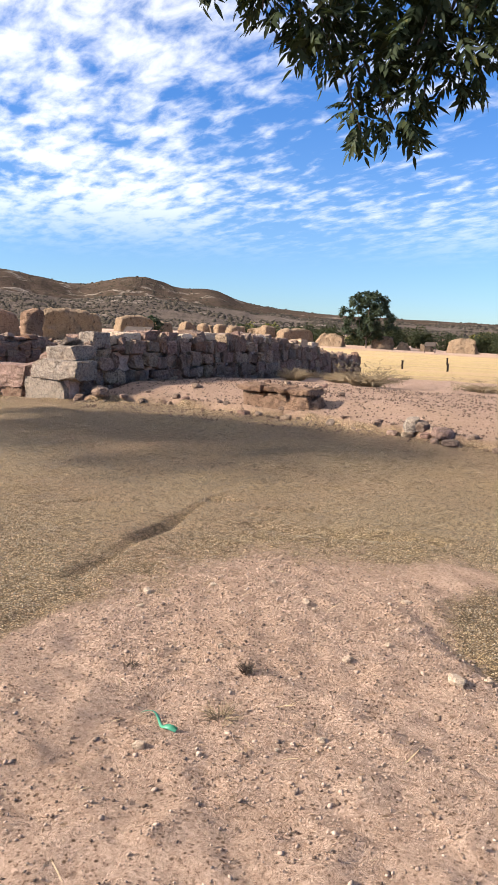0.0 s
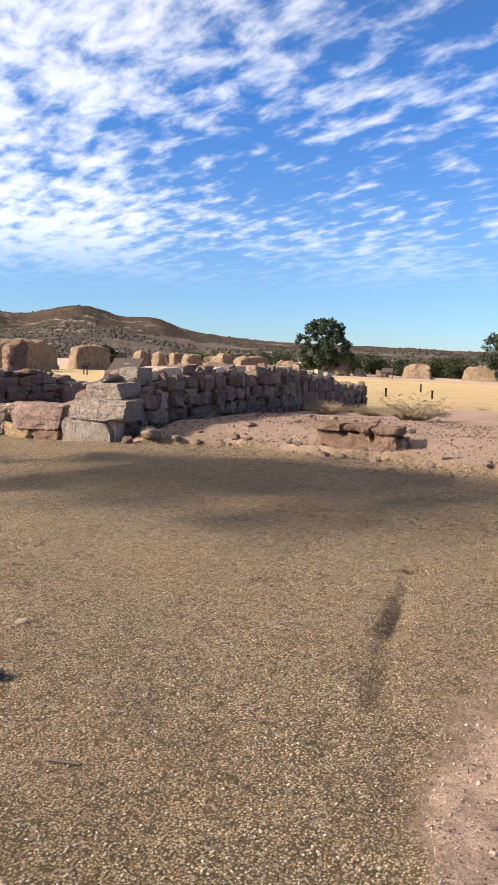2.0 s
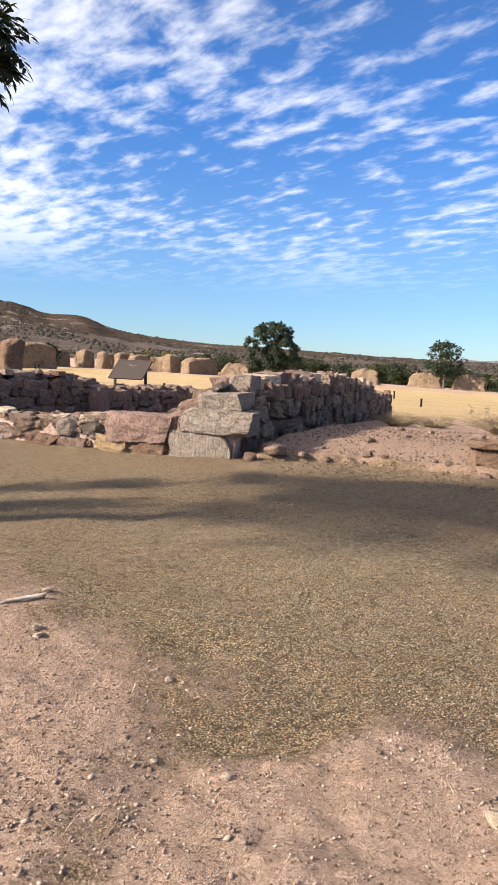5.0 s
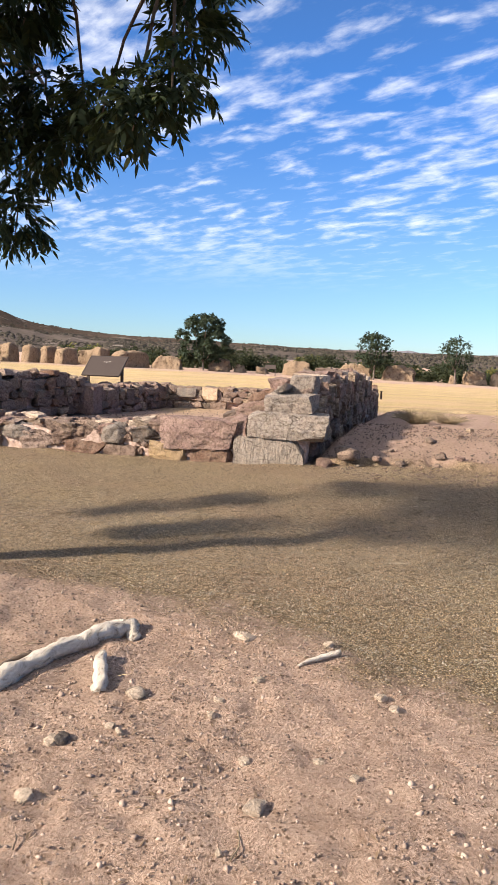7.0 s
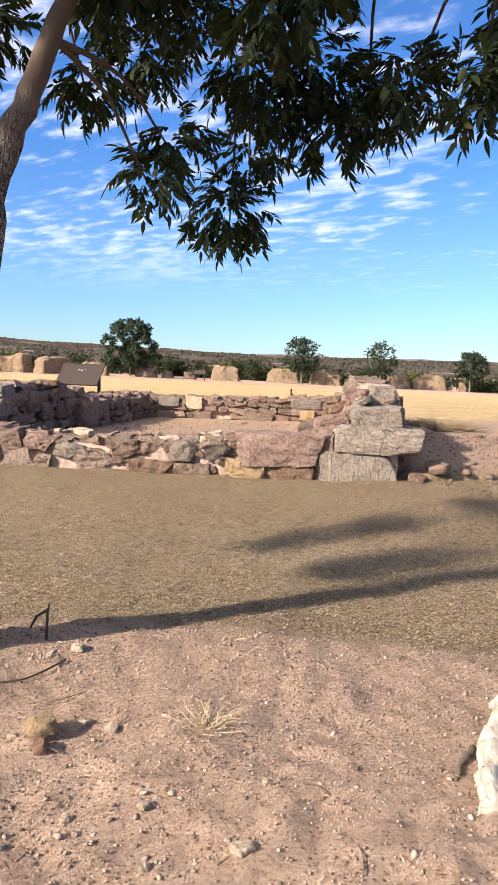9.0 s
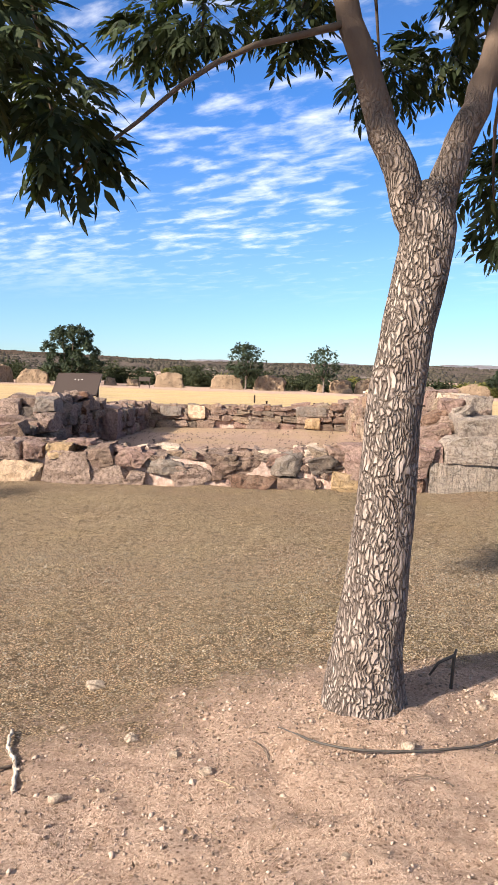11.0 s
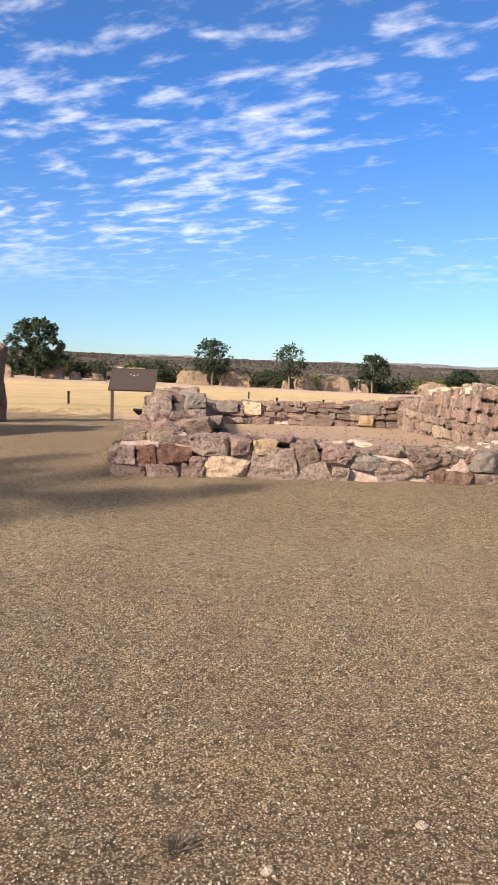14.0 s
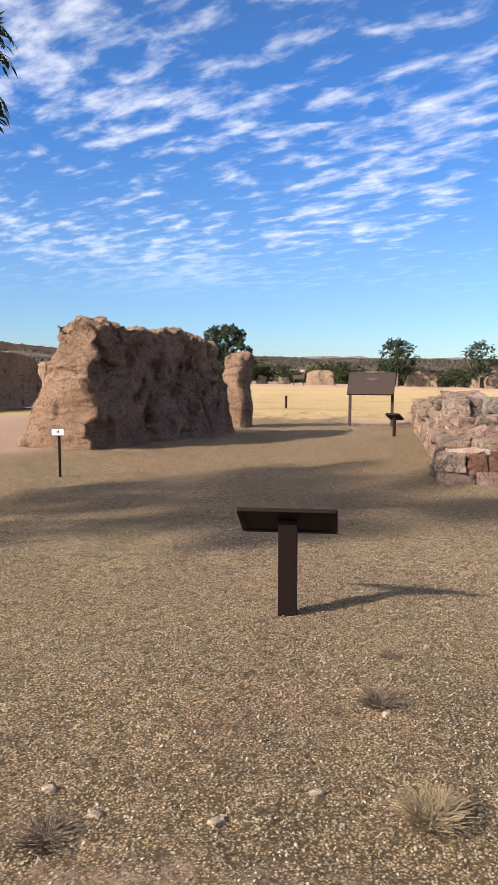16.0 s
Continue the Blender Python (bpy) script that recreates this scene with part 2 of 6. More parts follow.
def make_stone(name, per_island, tint=None, blot_=0.85, tooled=False):
    m = Mat(name, 0.9, 0.18)
    if per_island:
        r = m.t.nodes.new("ShaderNodeNewGeometry").outputs["Random Per Island"]
    else:
        r = m.t.nodes.new("ShaderNodeObjectInfo").outputs["Random"]
    if tint is None:
        base = m.ramp(r, (0.0, (0.19, 0.13, 0.11)), (0.14, (0.40, 0.29, 0.26)), (0.3, (0.25, 0.195, 0.175)), (0.44, (0.48, 0.37, 0.31)), (0.56, (0.32, 0.27, 0.24)),
                      (0.68, (0.41, 0.27, 0.245)), (0.8, (0.15, 0.135, 0.125)), (0.9, (0.54, 0.45, 0.35)), (1.0, (0.29, 0.165, 0.115)))
    else:
        base = m.mix(0.0, tint, tint)
    blot = m.noise(6.5, 6, 0.68, 0.4)
    col = m.mix(m.ramp(blot, (0.42, 0.0), (0.72, 0.45)), base, (0.56, 0.45, 0.37))
    col = m.mix(m.ramp(m.noise(24, 7, 0.78), (0.46, 0.0), (0.64, blot_)), col, (0.085, 0.058, 0.047))
    col = m.mix(m.ramp(m.noise(2.3, 3), (0.5, 0.0), (0.7, 0.15)), col, (0.30, 0.30, 0.22))
    grain = m.noise(70, 5, 0.75)
    col = m.mix(m.ramp(grain, (0.3, 0.55), (0.6, 0.0)), col, (0.12, 0.09, 0.075))
    crack = m.cells(5.5, "DISTANCE_TO_EDGE", m.where((1, 1, 1.6)))
    col = m.mix(m.math("MULTIPLY", m.ramp(crack, (0.0, 0.8), (0.05, 0.0)), m.ramp(blot, (0.4, 1.0), (0.55, 0.0))), col, (0.06, 0.042, 0.034))
    col = m.mix(1.0, col, (0.84, 0.755, 0.69), "MULTIPLY")
    n1 = m.bump(m.noise(16, 8, 0.75, 0.3), 1.0, 0.06)
    n2 = m.bump(m.cells(13, "DISTANCE_TO_EDGE"), 0.5, 0.02, n1)
    if tooled:
        n2 = m.bump(m.noise(7, 4, 0.6, 0.6, m.where((4.5, 4.5, 0.8))), 1.0, 0.06, n2)
    return m.done(col, m.bump(grain, 0.6, 0.012, n2))


def make_gravel(name="loose_gravel", tones=((0.11, 0.087, 0.062), (0.24, 0.19, 0.14), (0.32, 0.258, 0.193), (0.37, 0.305, 0.235))):
    m = Mat(name, 0.9, 0.15)
    q = m.t.nodes.new("ShaderNodeNewGeometry").outputs["Random Per Island"]
    col = m.ramp(q, *zip((0.0, 0.35, 0.75, 1.0), tones))
    return m.done(col, m.bump(m.noise(160, 3), 0.4, 0.004))


def make_mortar():
    m = Mat("mud_mortar", 0.95, 0.08)
    col = m.ramp(m.noise(11, 6, 0.7), (0.3, (0.32, 0.21, 0.165)), (0.52, (0.54, 0.39, 0.325)), (0.8, (0.64, 0.51, 0.44)))
    col = m.mix(m.ramp(m.noise(30, 5, 0.7), (0.45, 0.0), (0.7, 0.5)), col, (0.20, 0.135, 0.105))
    n1 = m.bump(m.noise(13, 7, 0.7), 0.9, 0.05)
    return m.done(col, m.bump(m.noise(60, 4, 0.7), 0.6, 0.012, n1))


def make_adobe(name="adobe", pale=(0.47, 0.30, 0.21)):
    m = Mat(name, 0.95, 0.08)
    wash = m.noise(1.3, 6, 0.65)
    col = m.ramp(wash, (0.25, tuple(0.55 * c for c in pale)), (0.5, tuple(0.82 * c for c in pale)), (0.8, pale))
    drip = m.noise(2.2, 5, 0.65, vec=m.where((1.6, 1.6, 0.28)))
    col = m.mix(m.ramp(drip, (0.52, 0.0), (0.72, 0.6)), col, (0.215, 0.125, 0.085))
    lump = m.noise(19, 7, 0.75)
    col = m.mix(m.ramp(lump, (0.36, 0.8), (0.5, 0.0)), col, (0.15, 0.092, 0.062))
    # low crust is coloured dark, as the shade inside crevices
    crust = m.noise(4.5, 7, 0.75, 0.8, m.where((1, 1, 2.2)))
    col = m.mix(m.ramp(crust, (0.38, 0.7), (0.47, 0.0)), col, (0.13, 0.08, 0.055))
    # holes get their inner shade as dark colour, besides the bump
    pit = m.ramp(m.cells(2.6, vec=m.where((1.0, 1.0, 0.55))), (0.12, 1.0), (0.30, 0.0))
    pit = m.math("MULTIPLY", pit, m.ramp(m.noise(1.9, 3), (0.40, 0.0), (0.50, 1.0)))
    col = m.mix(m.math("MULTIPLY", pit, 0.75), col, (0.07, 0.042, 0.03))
    course = m.cells(3.4, "DISTANCE_TO_EDGE", m.where((0.75, 0.75, 2.6)))
    n0 = m.bump(course, 0.35, 0.04, m.bump(m.math("SUBTRACT", 1.0, pit), 1.0, 0.12))
    n1 = m.bump(crust, 1.0, 0.22, n0)
    return m.done(col, m.bump(lump, 1.0, 0.05, n1))


def make_bark():
    m = Mat("bark", 0.92, 0.12)
    v = m.where((25.0, 25.0, 7.0))
    warp = m.noise(5, 3, 0.6)
    jit = m.t.nodes.new("ShaderNodeVectorMath")
    jit.operation = "ADD"
    big = m.t.nodes.new("ShaderNodeTexNoise")
    big.inputs["Scale"].default_value = 9.0
    m.t.links.new(m.where(), big.inputs["Vector"])
    m.t.links.new(v, jit.inputs[0])
    swell = m.t.nodes.new("ShaderNodeVectorMath")
    swell.operation = "SCALE"
    swell.inputs["Scale"].default_value = 1.7
    m.t.links.new(big.outputs["Color"], swell.inputs[0])
    m.t.links.new(swell.outputs[0], jit.inputs[1])
    ridge = m.cells(2.2, "DISTANCE_TO_EDGE", jit.outputs[0])
    fl = m.noise(26, 6, 0.7, vec=m.where((1, 1, 0.5)))
    col = m.ramp(fl, (0.3, (0.15, 0.113, 0.096)), (0.52, (0.34, 0.272, 0.237)), (0.78, (0.50, 0.42, 0.375)))
    zz = m.t.nodes.new("ShaderNodeSeparateXYZ")
    m.t.links.new(m.where(), zz.inputs[0])
    # furrowed old bark below; limbs above are darkened in colour for crown shade
    old_unshaded = m.ramp(m.math("DIVIDE", zz.outputs[2], 4.0), (0.56, 1.0), (0.72, 0.0))
    col = m.mix(old_unshaded, (0.115, 0.082, 0.064), col)
    col = m.mix(m.math("MULTIPLY", old_unshaded, m.ramp(ridge, (0.02, 0.62), (0.16, 0.0))), col, (0.062, 0.043, 0.034))
    col = m.mix(m.ramp(warp, (0.45, 0.0), (0.7, 0.25)), col, (0.15, 0.105, 0.08))
    h = m.math("MULTIPLY", m.ramp(ridge, (0.0, 0.0), (0.24, 1.0)), old_unshaded)
    n1 = m.bump(h, 1.0, 0.028)
    return m.done(col, m.bump(fl, 0.6, 0.012, n1))


def make_leaf(name, c, gloss=0.68):
    m = Mat(name, gloss, 0.22)
    r = m.t.nodes.new("ShaderNodeNewGeometry").outputs["Random Per Island"]
    col = m.ramp(r, (0.0, tuple(0.6 * v for v in c)), (0.5, c), (0.9, tuple(1.35 * v for v in c)), (1.0, (c[0] * 2.4, c[1] * 1.7, c[2] * 1.2)))
    tr = m.t.nodes.new("ShaderNodeBsdfTranslucent")
    m.put(tr.inputs["Color"], m.mix(0.5, col, (0.11, 0.15, 0.02)))
    mx = m.t.nodes.new("ShaderNodeMixShader")
    mx.inputs[0].default_value = 0.15
    m.done(col)
    m.t.links.new(m.b.outputs[0], mx.inputs[1])
    m.t.links.new(tr.outputs[0], mx.inputs[2])
    m.t.links.new(mx.outputs[0], m.t.nodes["Material Output"].inputs[0])
    return m.m


def make_hill(name, c, speck, cover):
    m = Mat(name, 1.0, 0.0)
    big = m.noise(0.006, 6, 0.65)
    col = m.ramp(big, (0.3, tuple(0.7 * v for v in c)), (0.55, c), (0.75, tuple(1.25 * v for v in c)))
    pale = m.noise(0.016, 6, 0.7, 0.6)
    col = m.mix(m.ramp(pale, (0.56, 0.0), (0.68, 0.65)), col, (0.42, 0.35, 0.30))
    bush = m.cells(speck)
    dense = m.ramp(m.noise(0.02, 4, 0.6), (0.35, cover), (0.7, cover * 0.35))
    col = m.mix(m.math("MULTIPLY", m.ramp(bush, (0.34, 1.0), (0.5, 0.0)), dense), col, (0.035, 0.033, 0.022))
    return m.done(col, m.bump(m.noise(0.05, 6, 0.7), 0.9, 6.0))


def make_plain(name, c, rough=0.6, metal=0.0, spec=0.3, wear=0.25, grain=40.0):
    m = Mat(name, rough, spec, metal)
    col = m.mix(m.ramp(m.noise(grain, 5, 0.7), (0.4, 0.0), (0.75, wear)), c, tuple(min(1, 1.9 * v + 0.03) for v in c))
    col = m.mix(m.ramp(m.noise(5, 4), (0.45, 0.0), (0.75, wear)), col, tuple(0.55 * v for v in c))
    return m.done(col, m.bump(m.noise(grain * 3, 4, 0.7), 0.2, 0.003))


def make_wood():
    m = Mat("bleached_root", 0.85, 0.15)
    g = m.noise(16, 6, 0.75, 1.2, m.where((1, 0.45, 1)))
    col = m.ramp(g, (0.34, (0.10, 0.07, 0.05)), (0.44, (0.46, 0.38, 0.31)), (0.60, (0.62, 0.54, 0.46)), (0.8, (0.72, 0.65, 0.57)))
    return m.done(col, m.bump(g, 1.0, 0.03))


M_GROUND = make_ground()
M_STONE, M_STONE_J = make_stone("rubble_stone", False), make_stone("rubble_stone_joined", True)
M_GREY = make_stone("pale_dressed_stone", False, (0.46, 0.43, 0.405), 0.75)
M_TOOLED = make_stone("tooled_pale_stone", False, (0.50, 0.465, 0.43), 0.5, True)
M_YELLOW = make_stone("yellow_sandstone", False, (0.62, 0.47, 0.28), 0.45)
M_CREAM = make_stone("cream_sandstone", False, (0.84, 0.665, 0.50), 0.3)
M_MAUVE = make_stone("mauve_stone", False, (0.40, 0.285, 0.268), 0.7)
M_DARK = make_stone("dark_grey_stone", False, (0.15, 0.145, 0.145))
M_RUST = make_stone("rust_brown_stone", False, (0.25, 0.155, 0.115))
M_TAUPE = make_stone("taupe_stone", False, (0.46, 0.37, 0.335), 0.9)
M_SLATE = make_stone("slate_grey_stone", False, (0.30, 0.285, 0.275), 0.6)
M_STONE_BROWN = make_stone("brown_stone", False, (0.29, 0.215, 0.185), 0.8)
M_RED = make_stone("red_brown_stone", False, (0.30, 0.145, 0.10), 0.7)
M_MORTAR = make_mortar()
M_PEBBLE = make_stone("pebble", True)
M_PALE_ROCK = make_stone("pale_pink_stone", False, (0.84, 0.72, 0.60), 0.12)
M_CLOD = make_gravel("sand_clod", ((0.10, 0.068, 0.052), (0.25, 0.18, 0.14), (0.34, 0.25, 0.197), (0.42, 0.317, 0.255)))
M_GRAVEL = make_gravel()

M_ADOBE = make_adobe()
M_ADOBE_FAR = make_adobe("adobe_far", (0.40, 0.285, 0.19))
M_BARK = make_bark()
M_LIMB = make_plain("smooth_bark", (0.075, 0.054, 0.042), 0.85, spec=0.15, wear=0.3, grain=18)
M_LEAF = make_leaf("ash_leaf", (0.030, 0.042, 0.019))
M_LEAF_FAR = make_leaf("far_tree_leaf", (0.033, 0.046, 0.027), 0.7)
M_BUSH = make_leaf("bush_leaf", (0.036, 0.043, 0.021), 0.8)
M_BUSH_Y = make_leaf("bush_leaf_bright", (0.14, 0.135, 0.035), 0.8)
M_DRY = make_plain("dry_stems", (0.19, 0.14, 0.085), 0.9, wear=0.5)
M_STRAW = make_plain("straw", (0.40, 0.30, 0.18), 0.9, wear=0.4)
M_TWIG = make_plain("dry_twig", (0.095, 0.068, 0.05), 0.9)
M_WOOD = make_wood()
M_BROWN = make_plain("brown_painted_metal", (0.038, 0.024, 0.019), 0.55, spec=0.3, wear=0.12)
M_BLACK = make_plain("black_painted_metal", (0.010, 0.0055, 0.0045), 0.6, spec=0.10, wear=0.02)
M_PALE = make_plain("pale_print", (0.62, 0.60, 0.54), 0.5, wear=0.1)
M_RIBBON = make_plain("green_plastic", (0.06, 0.25, 0.15), 0.4, wear=0.3)
M_LITTER = make_plain("leaf_litter", (0.12, 0.075, 0.045), 0.9, wear=0.6)
M_HOSE = make_plain("black_hose", (0.05, 0.042, 0.036), 0.6)
M_HILL_A = make_hill("hill_near", (0.112, 0.088, 0.076), 0.19, 0.4)
M_SCRUB = make_gravel("desert_scrub", ((0.030, 0.025, 0.018), (0.042, 0.035, 0.025), (0.055, 0.045, 0.033), (0.075, 0.060, 0.045)))
M_HILL_B = make_hill("hill_mid", (0.080, 0.057, 0.045), 0.09, 0.6)
# the haze of distance is put into the far ridge's pale colour
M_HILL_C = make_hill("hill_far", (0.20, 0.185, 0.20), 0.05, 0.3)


# ---------------------------------------------------------------- mesh tools
def lattice(ix, iy, seed):
    h = np.sin(ix * 127.1 + iy * 311.7 + seed * 74.7) * 43758.5453
    return h - np.floor(h)


def vnoise(x, y, seed=0):
    """Smooth value noise in -1..1 on arrays."""
    x0, y0 = np.floor(x), np.floor(y)
    fx, fy = x - x0, y - y0
    fx, fy = fx * fx * (3 - 2 * fx), fy * fy * (3 - 2 * fy)
    a, b = lattice(x0, y0, seed), lattice(x0 + 1, y0, seed)
    c, d = lattice(x0, y0 + 1, seed), lattice(x0 + 1, y0 + 1, seed)
    return 2 * ((a * (1 - fx) + b * fx) * (1 - fy) + (c * (1 - fx) + d * fx) * fy) - 1


def fbm(x, y, octaves=4, seed=0):
    out, amp, f = 0, 0.5, 1.0
    for i in range(octaves):
        out = out + amp * vnoise(x * f + 13.7 * i, y * f - 7.3 * i, seed + i)
        amp, f = amp * 0.5, f * 2.03
    return out


def smooth(a, b, v):
    t = np.clip((v - a) / (b - a), 0, 1)
    return t * t * (3 - 2 * t)


EDGE_X, EDGE_Y = [1.9, 3.6, 5.2, 6.6, 8.5, 9.1, 12.0, 20.0, 40.0], [11.15, 11.75, 11.5, 11.4, 10.75, 10.5, 9.7, 8.0, 6.0]
BED_X, BED_Z = [-14, -8, -6, -4, -2.6, -1, 0.6, 2.5, 5, 9, 12, 20], [0.0, 0.045, -0.03, -0.15, -0.13, -0.02, -0.03, -0.10, -0.15, -0.21, -0.22, -0.2]


def cover(x, y):
    """Sand, dry grass and pinkish dirt, each 0 to 1."""
    wob = 0.8 * fbm(x * 0.9, y * 0.9, 4, 5)
    pad_a = 1.5 - (np.abs((x - 0.7) / 4.3) ** 3 + np.abs((y - 2.0) / 2.9) ** 3) ** (1 / 3) + 0.25 * wob
    pad_b = 1.5 - (np.abs((x - 12.2) / 3.65) ** 3 + np.abs((y - 2.2) / 3.6) ** 3) ** (1 / 3) + 0.2 * wob
    pad_c = 1.42 - np.hypot((x + 7.0) / 3.2, (y - 1.2) / 1.7) + 0.3 * wob
    pad_d = 1.5 - np.hypot((x - 5.6) / 1.05, (y - 2.75) / 1.15) + 0.5 * wob
    pad_b = np.minimum(pad_b, 0.5 + 1.3 * (x - 9.5 + 0.2 * y) + 0.25 * wob)
    pad_b = np.minimum(pad_b, np.hypot((x - 11.75) / 1.15, (y - 5.05) / 0.95) - 0.5 + 0.3 * wob)
    sand = np.clip(np.maximum(np.maximum(pad_a, pad_b), np.maximum(pad_c, pad_d)), 0, 1)
    edge = np.interp(x, EDGE_X, EDGE_Y)
    terr = smooth(-0.25, 0.2, y - edge) * smooth(1.7, 2.1, x)
    room = smooth(-6.3, -5.8, x) * (1 - smooth(1.6, 2.0, x)) * smooth(10.9, 11.3, y) * (1 - smooth(24.8, 25.4, y))
    behind = smooth(25.2, 26.0, y) * (1 - smooth(27.0, 31.0, y + 2.0 * wob)) * smooth(-9.5, -7.5, x)
    side = smooth(-12.5, -14.5, x) * smooth(11.0, 13.5, y) * (1 - smooth(25, 30, y))
    far = smooth(84, 99, y + 6 * wob)
    pink = np.clip(np.maximum(np.maximum(terr, room), np.maximum(behind, np.maximum(side, far))), 0, 1)
    g1 = smooth(26.5, 29.0, y + 3 * wob + 0.05 * np.abs(x)) * (1 - smooth(86, 97, y + 6 * wob))
    g2 = 0.52 * room * smooth(15, 19, y) * (0.6 + 0.8 * wob)
    return sand, np.clip(np.maximum(g1, g2), 0, 1), pink


def ground_z(x, y):
    x, y = np.asarray(x, float), np.asarray(y, float)
    bed = np.interp(x, BED_X, BED_Z) * (1 - smooth(5.2, 10.6, y))
    slope = np.clip(0.0155 + 0.00022 * x, 0.004, 0.021)
    z = bed - 0.32 * smooth(12, 24, y) - slope * (np.clip(y, 24, 135) - 24)
    edge = np.interp(x, EDGE_X, EDGE_Y)
    d = y - edge
    terr = smooth(1.75, 2.15, x) * (0.115 * smooth(-0.03, 0.03, d + 0.12 * vnoise(x * 3, y * 3, 3) + 0.05 * vnoise(x * 9, y * 9, 4)) + 0.17 * smooth(0.0, 1.6, d)) * (1 - smooth(19, 34, y))
    z = z + terr
    z = z + 0.055 * fbm(x * 0.45, y * 0.45, 3, 11) * smooth(0, 3, np.abs(y - 7.5) + 1.2)
    z = z + 0.034 * fbm(x * 2.1, y * 2.1, 4, 21)
    # wash cut into the gravel
    cut = 0.0 * x
    for (ax, ay, bx, by, dep, wid) in ((8.08, 6.15, 8.22, 5.2, 0.065, 0.05), (8.22, 5.2, 8.42, 4.2, 0.04, 0.05), (7.02, 5.7, 7.42, 6.02, 0.08, 0.055), (6.6, 5.9, 7.0, 6.3, 0.05, 0.05), (8.0, 6.5, 8.25, 6.62, 0.09, 0.055), (8.55, 6.5, 8.95, 6.75, 0.05, 0.06), (8.8, 6.0, 10.2, 6.35, 0.05, 0.10), (10.6, 4.8, 11.3, 4.2, 0.05, 0.09)):
        t = np.clip(((x - ax) * (bx - ax) + (y - ay) * (by - ay)) / ((bx - ax) ** 2 + (by - ay) ** 2), 0, 1)
        q = np.hypot(x - ax - t * (bx - ax), y - ay - t * (by - ay)) + 0.05 * vnoise(x * 2.5, y * 2.5, 8) + 0.02 * vnoise(x * 9, y * 9, 9)
        cut = np.maximum(cut, dep * np.exp(-(np.maximum(q, 0) / wid) ** 2))
    z = z - cut
    # raised, trodden sand with a worn lip, lumpy at hand size
    sandy = cover(x, y)[0]
    z = z + 0.03 * smooth(0.35, 0.6, sandy) + (0.012 + 0.022 * sandy) * fbm(x * 9.3, y * 9.3, 3, 61) * smooth(9.0, 6.5, y)
    # mound round the trunk
    z = z + 0.06 * np.exp(-(np.hypot(x + 1.0, y - 4.3) / 0.55) ** 2)
    # foot of the adobe wall
    t = np.clip(((x + 13.9) * 1.4 + (y - 15.9) * 5.5) / (1.4 ** 2 + 5.5 ** 2), 0, 1)
    z = z + 0.05 * np.exp(-(np.hypot(x + 13.9 - 1.4 * t, y - 15.9 - 5.5 * t) / 1.5) ** 2)
    return z


def gz(x, y):
    return float(ground_z(np.array([x]), np.array([y]))[0])


def mesh_np(name, v, f, material, smooth_faces=False):
    """A mesh from arrays: v (n, 3), f a list of faces or an (m, k) array."""
    me = bpy.data.meshes.new(name)
    if isinstance(f, np.ndarray):
        k = f.shape[1]
        me.vertices.add(len(v))
        me.vertices.foreach_set("co", np.asarray(v, np.float32).ravel())
        me.loops.add(f.size)
        me.loops.foreach_set("vertex_index", f.ravel().astype(np.int32))
        me.polygons.add(len(f))
        me.polygons.foreach_set("loop_start", np.arange(0, f.size, k, dtype=np.int32))
        me.update(calc_edges=True)
    else:
        me.from_pydata([tuple(p) for p in v], [], f)
        me.update()
    me.materials.append(material)
    if smooth_faces:
        me.polygons.foreach_set("use_smooth", [True] * len(me.polygons))
    return me


def mesh_bm(name, bm, material, smooth_faces=False):
    me = bpy.data.meshes.new(name)
    bm.normal_update()
    bm.to_mesh(me)
    bm.free()
    me.materials.append(material)
    if smooth_faces:
        me.polygons.foreach_set("use_smooth", [True] * len(me.polygons))
    return me


def part(name, me, parent=None, label="", m=None):
    ob = new(name, me)
    if parent is not None:
        ob.parent = parent
    if m is not None:
        ob.matrix_basis = m
    return tagged(ob, label)


def box_bm(sx, sy, sz, cuts=0, bevel=0.0, base=False):
    bm = bmesh.new()
    bmesh.ops.create_cube(bm, size=1.0)
    for v in bm.verts:
        v.co = Vector((v.co.x * sx, v.co.y * sy, (v.co.z + (0.5 if base else 0)) * sz))
    if bevel:
        bmesh.ops.bevel(bm, geom=bm.edges[:], offset=bevel, segments=2, affect="EDGES", profile=0.6)
    if cuts:
        bmesh.ops.subdivide_edges(bm, edges=bm.edges[:], cuts=cuts, use_grid_fill=True)
    return bm


def tube(points, radii, sides=10, cap=True):
    """A tapered tube along points, as arrays."""
    pts = [Vector(p) for p in points]
    vs, fs = [], []
    side = None
    for i, p in enumerate(pts):
        d = (pts[min(i + 1, len(pts) - 1)] - pts[max(i - 1, 0)]).normalized()
        if side is None:
            side = d.orthogonal().normalized()
        side = (side - d * side.dot(d)).normalized()
        other = d.cross(side)
        for k in range(sides):
            a = 2 * math.pi * k / sides
            vs.append(p + radii[i] * (math.cos(a) * side + math.sin(a) * other))
    for i in range(len(pts) - 1):
        for k in range(sides):
            fs.append((i * sides + k, i * sides + (k + 1) % sides, (i + 1) * sides + (k + 1) % sides, (i + 1) * sides + k))
    if cap:
        fs.append(tuple(range(sides))[::-1])
        fs.append(tuple((len(pts) - 1) * sides + k for k in range(sides)))
    return vs, fs


def join_lists(*pairs):
    vs, fs = [], []
    for v, f in pairs:
        o = len(vs)
        vs += list(v)
        fs += [tuple(i + o for i in q) for q in f]
    return vs, fs


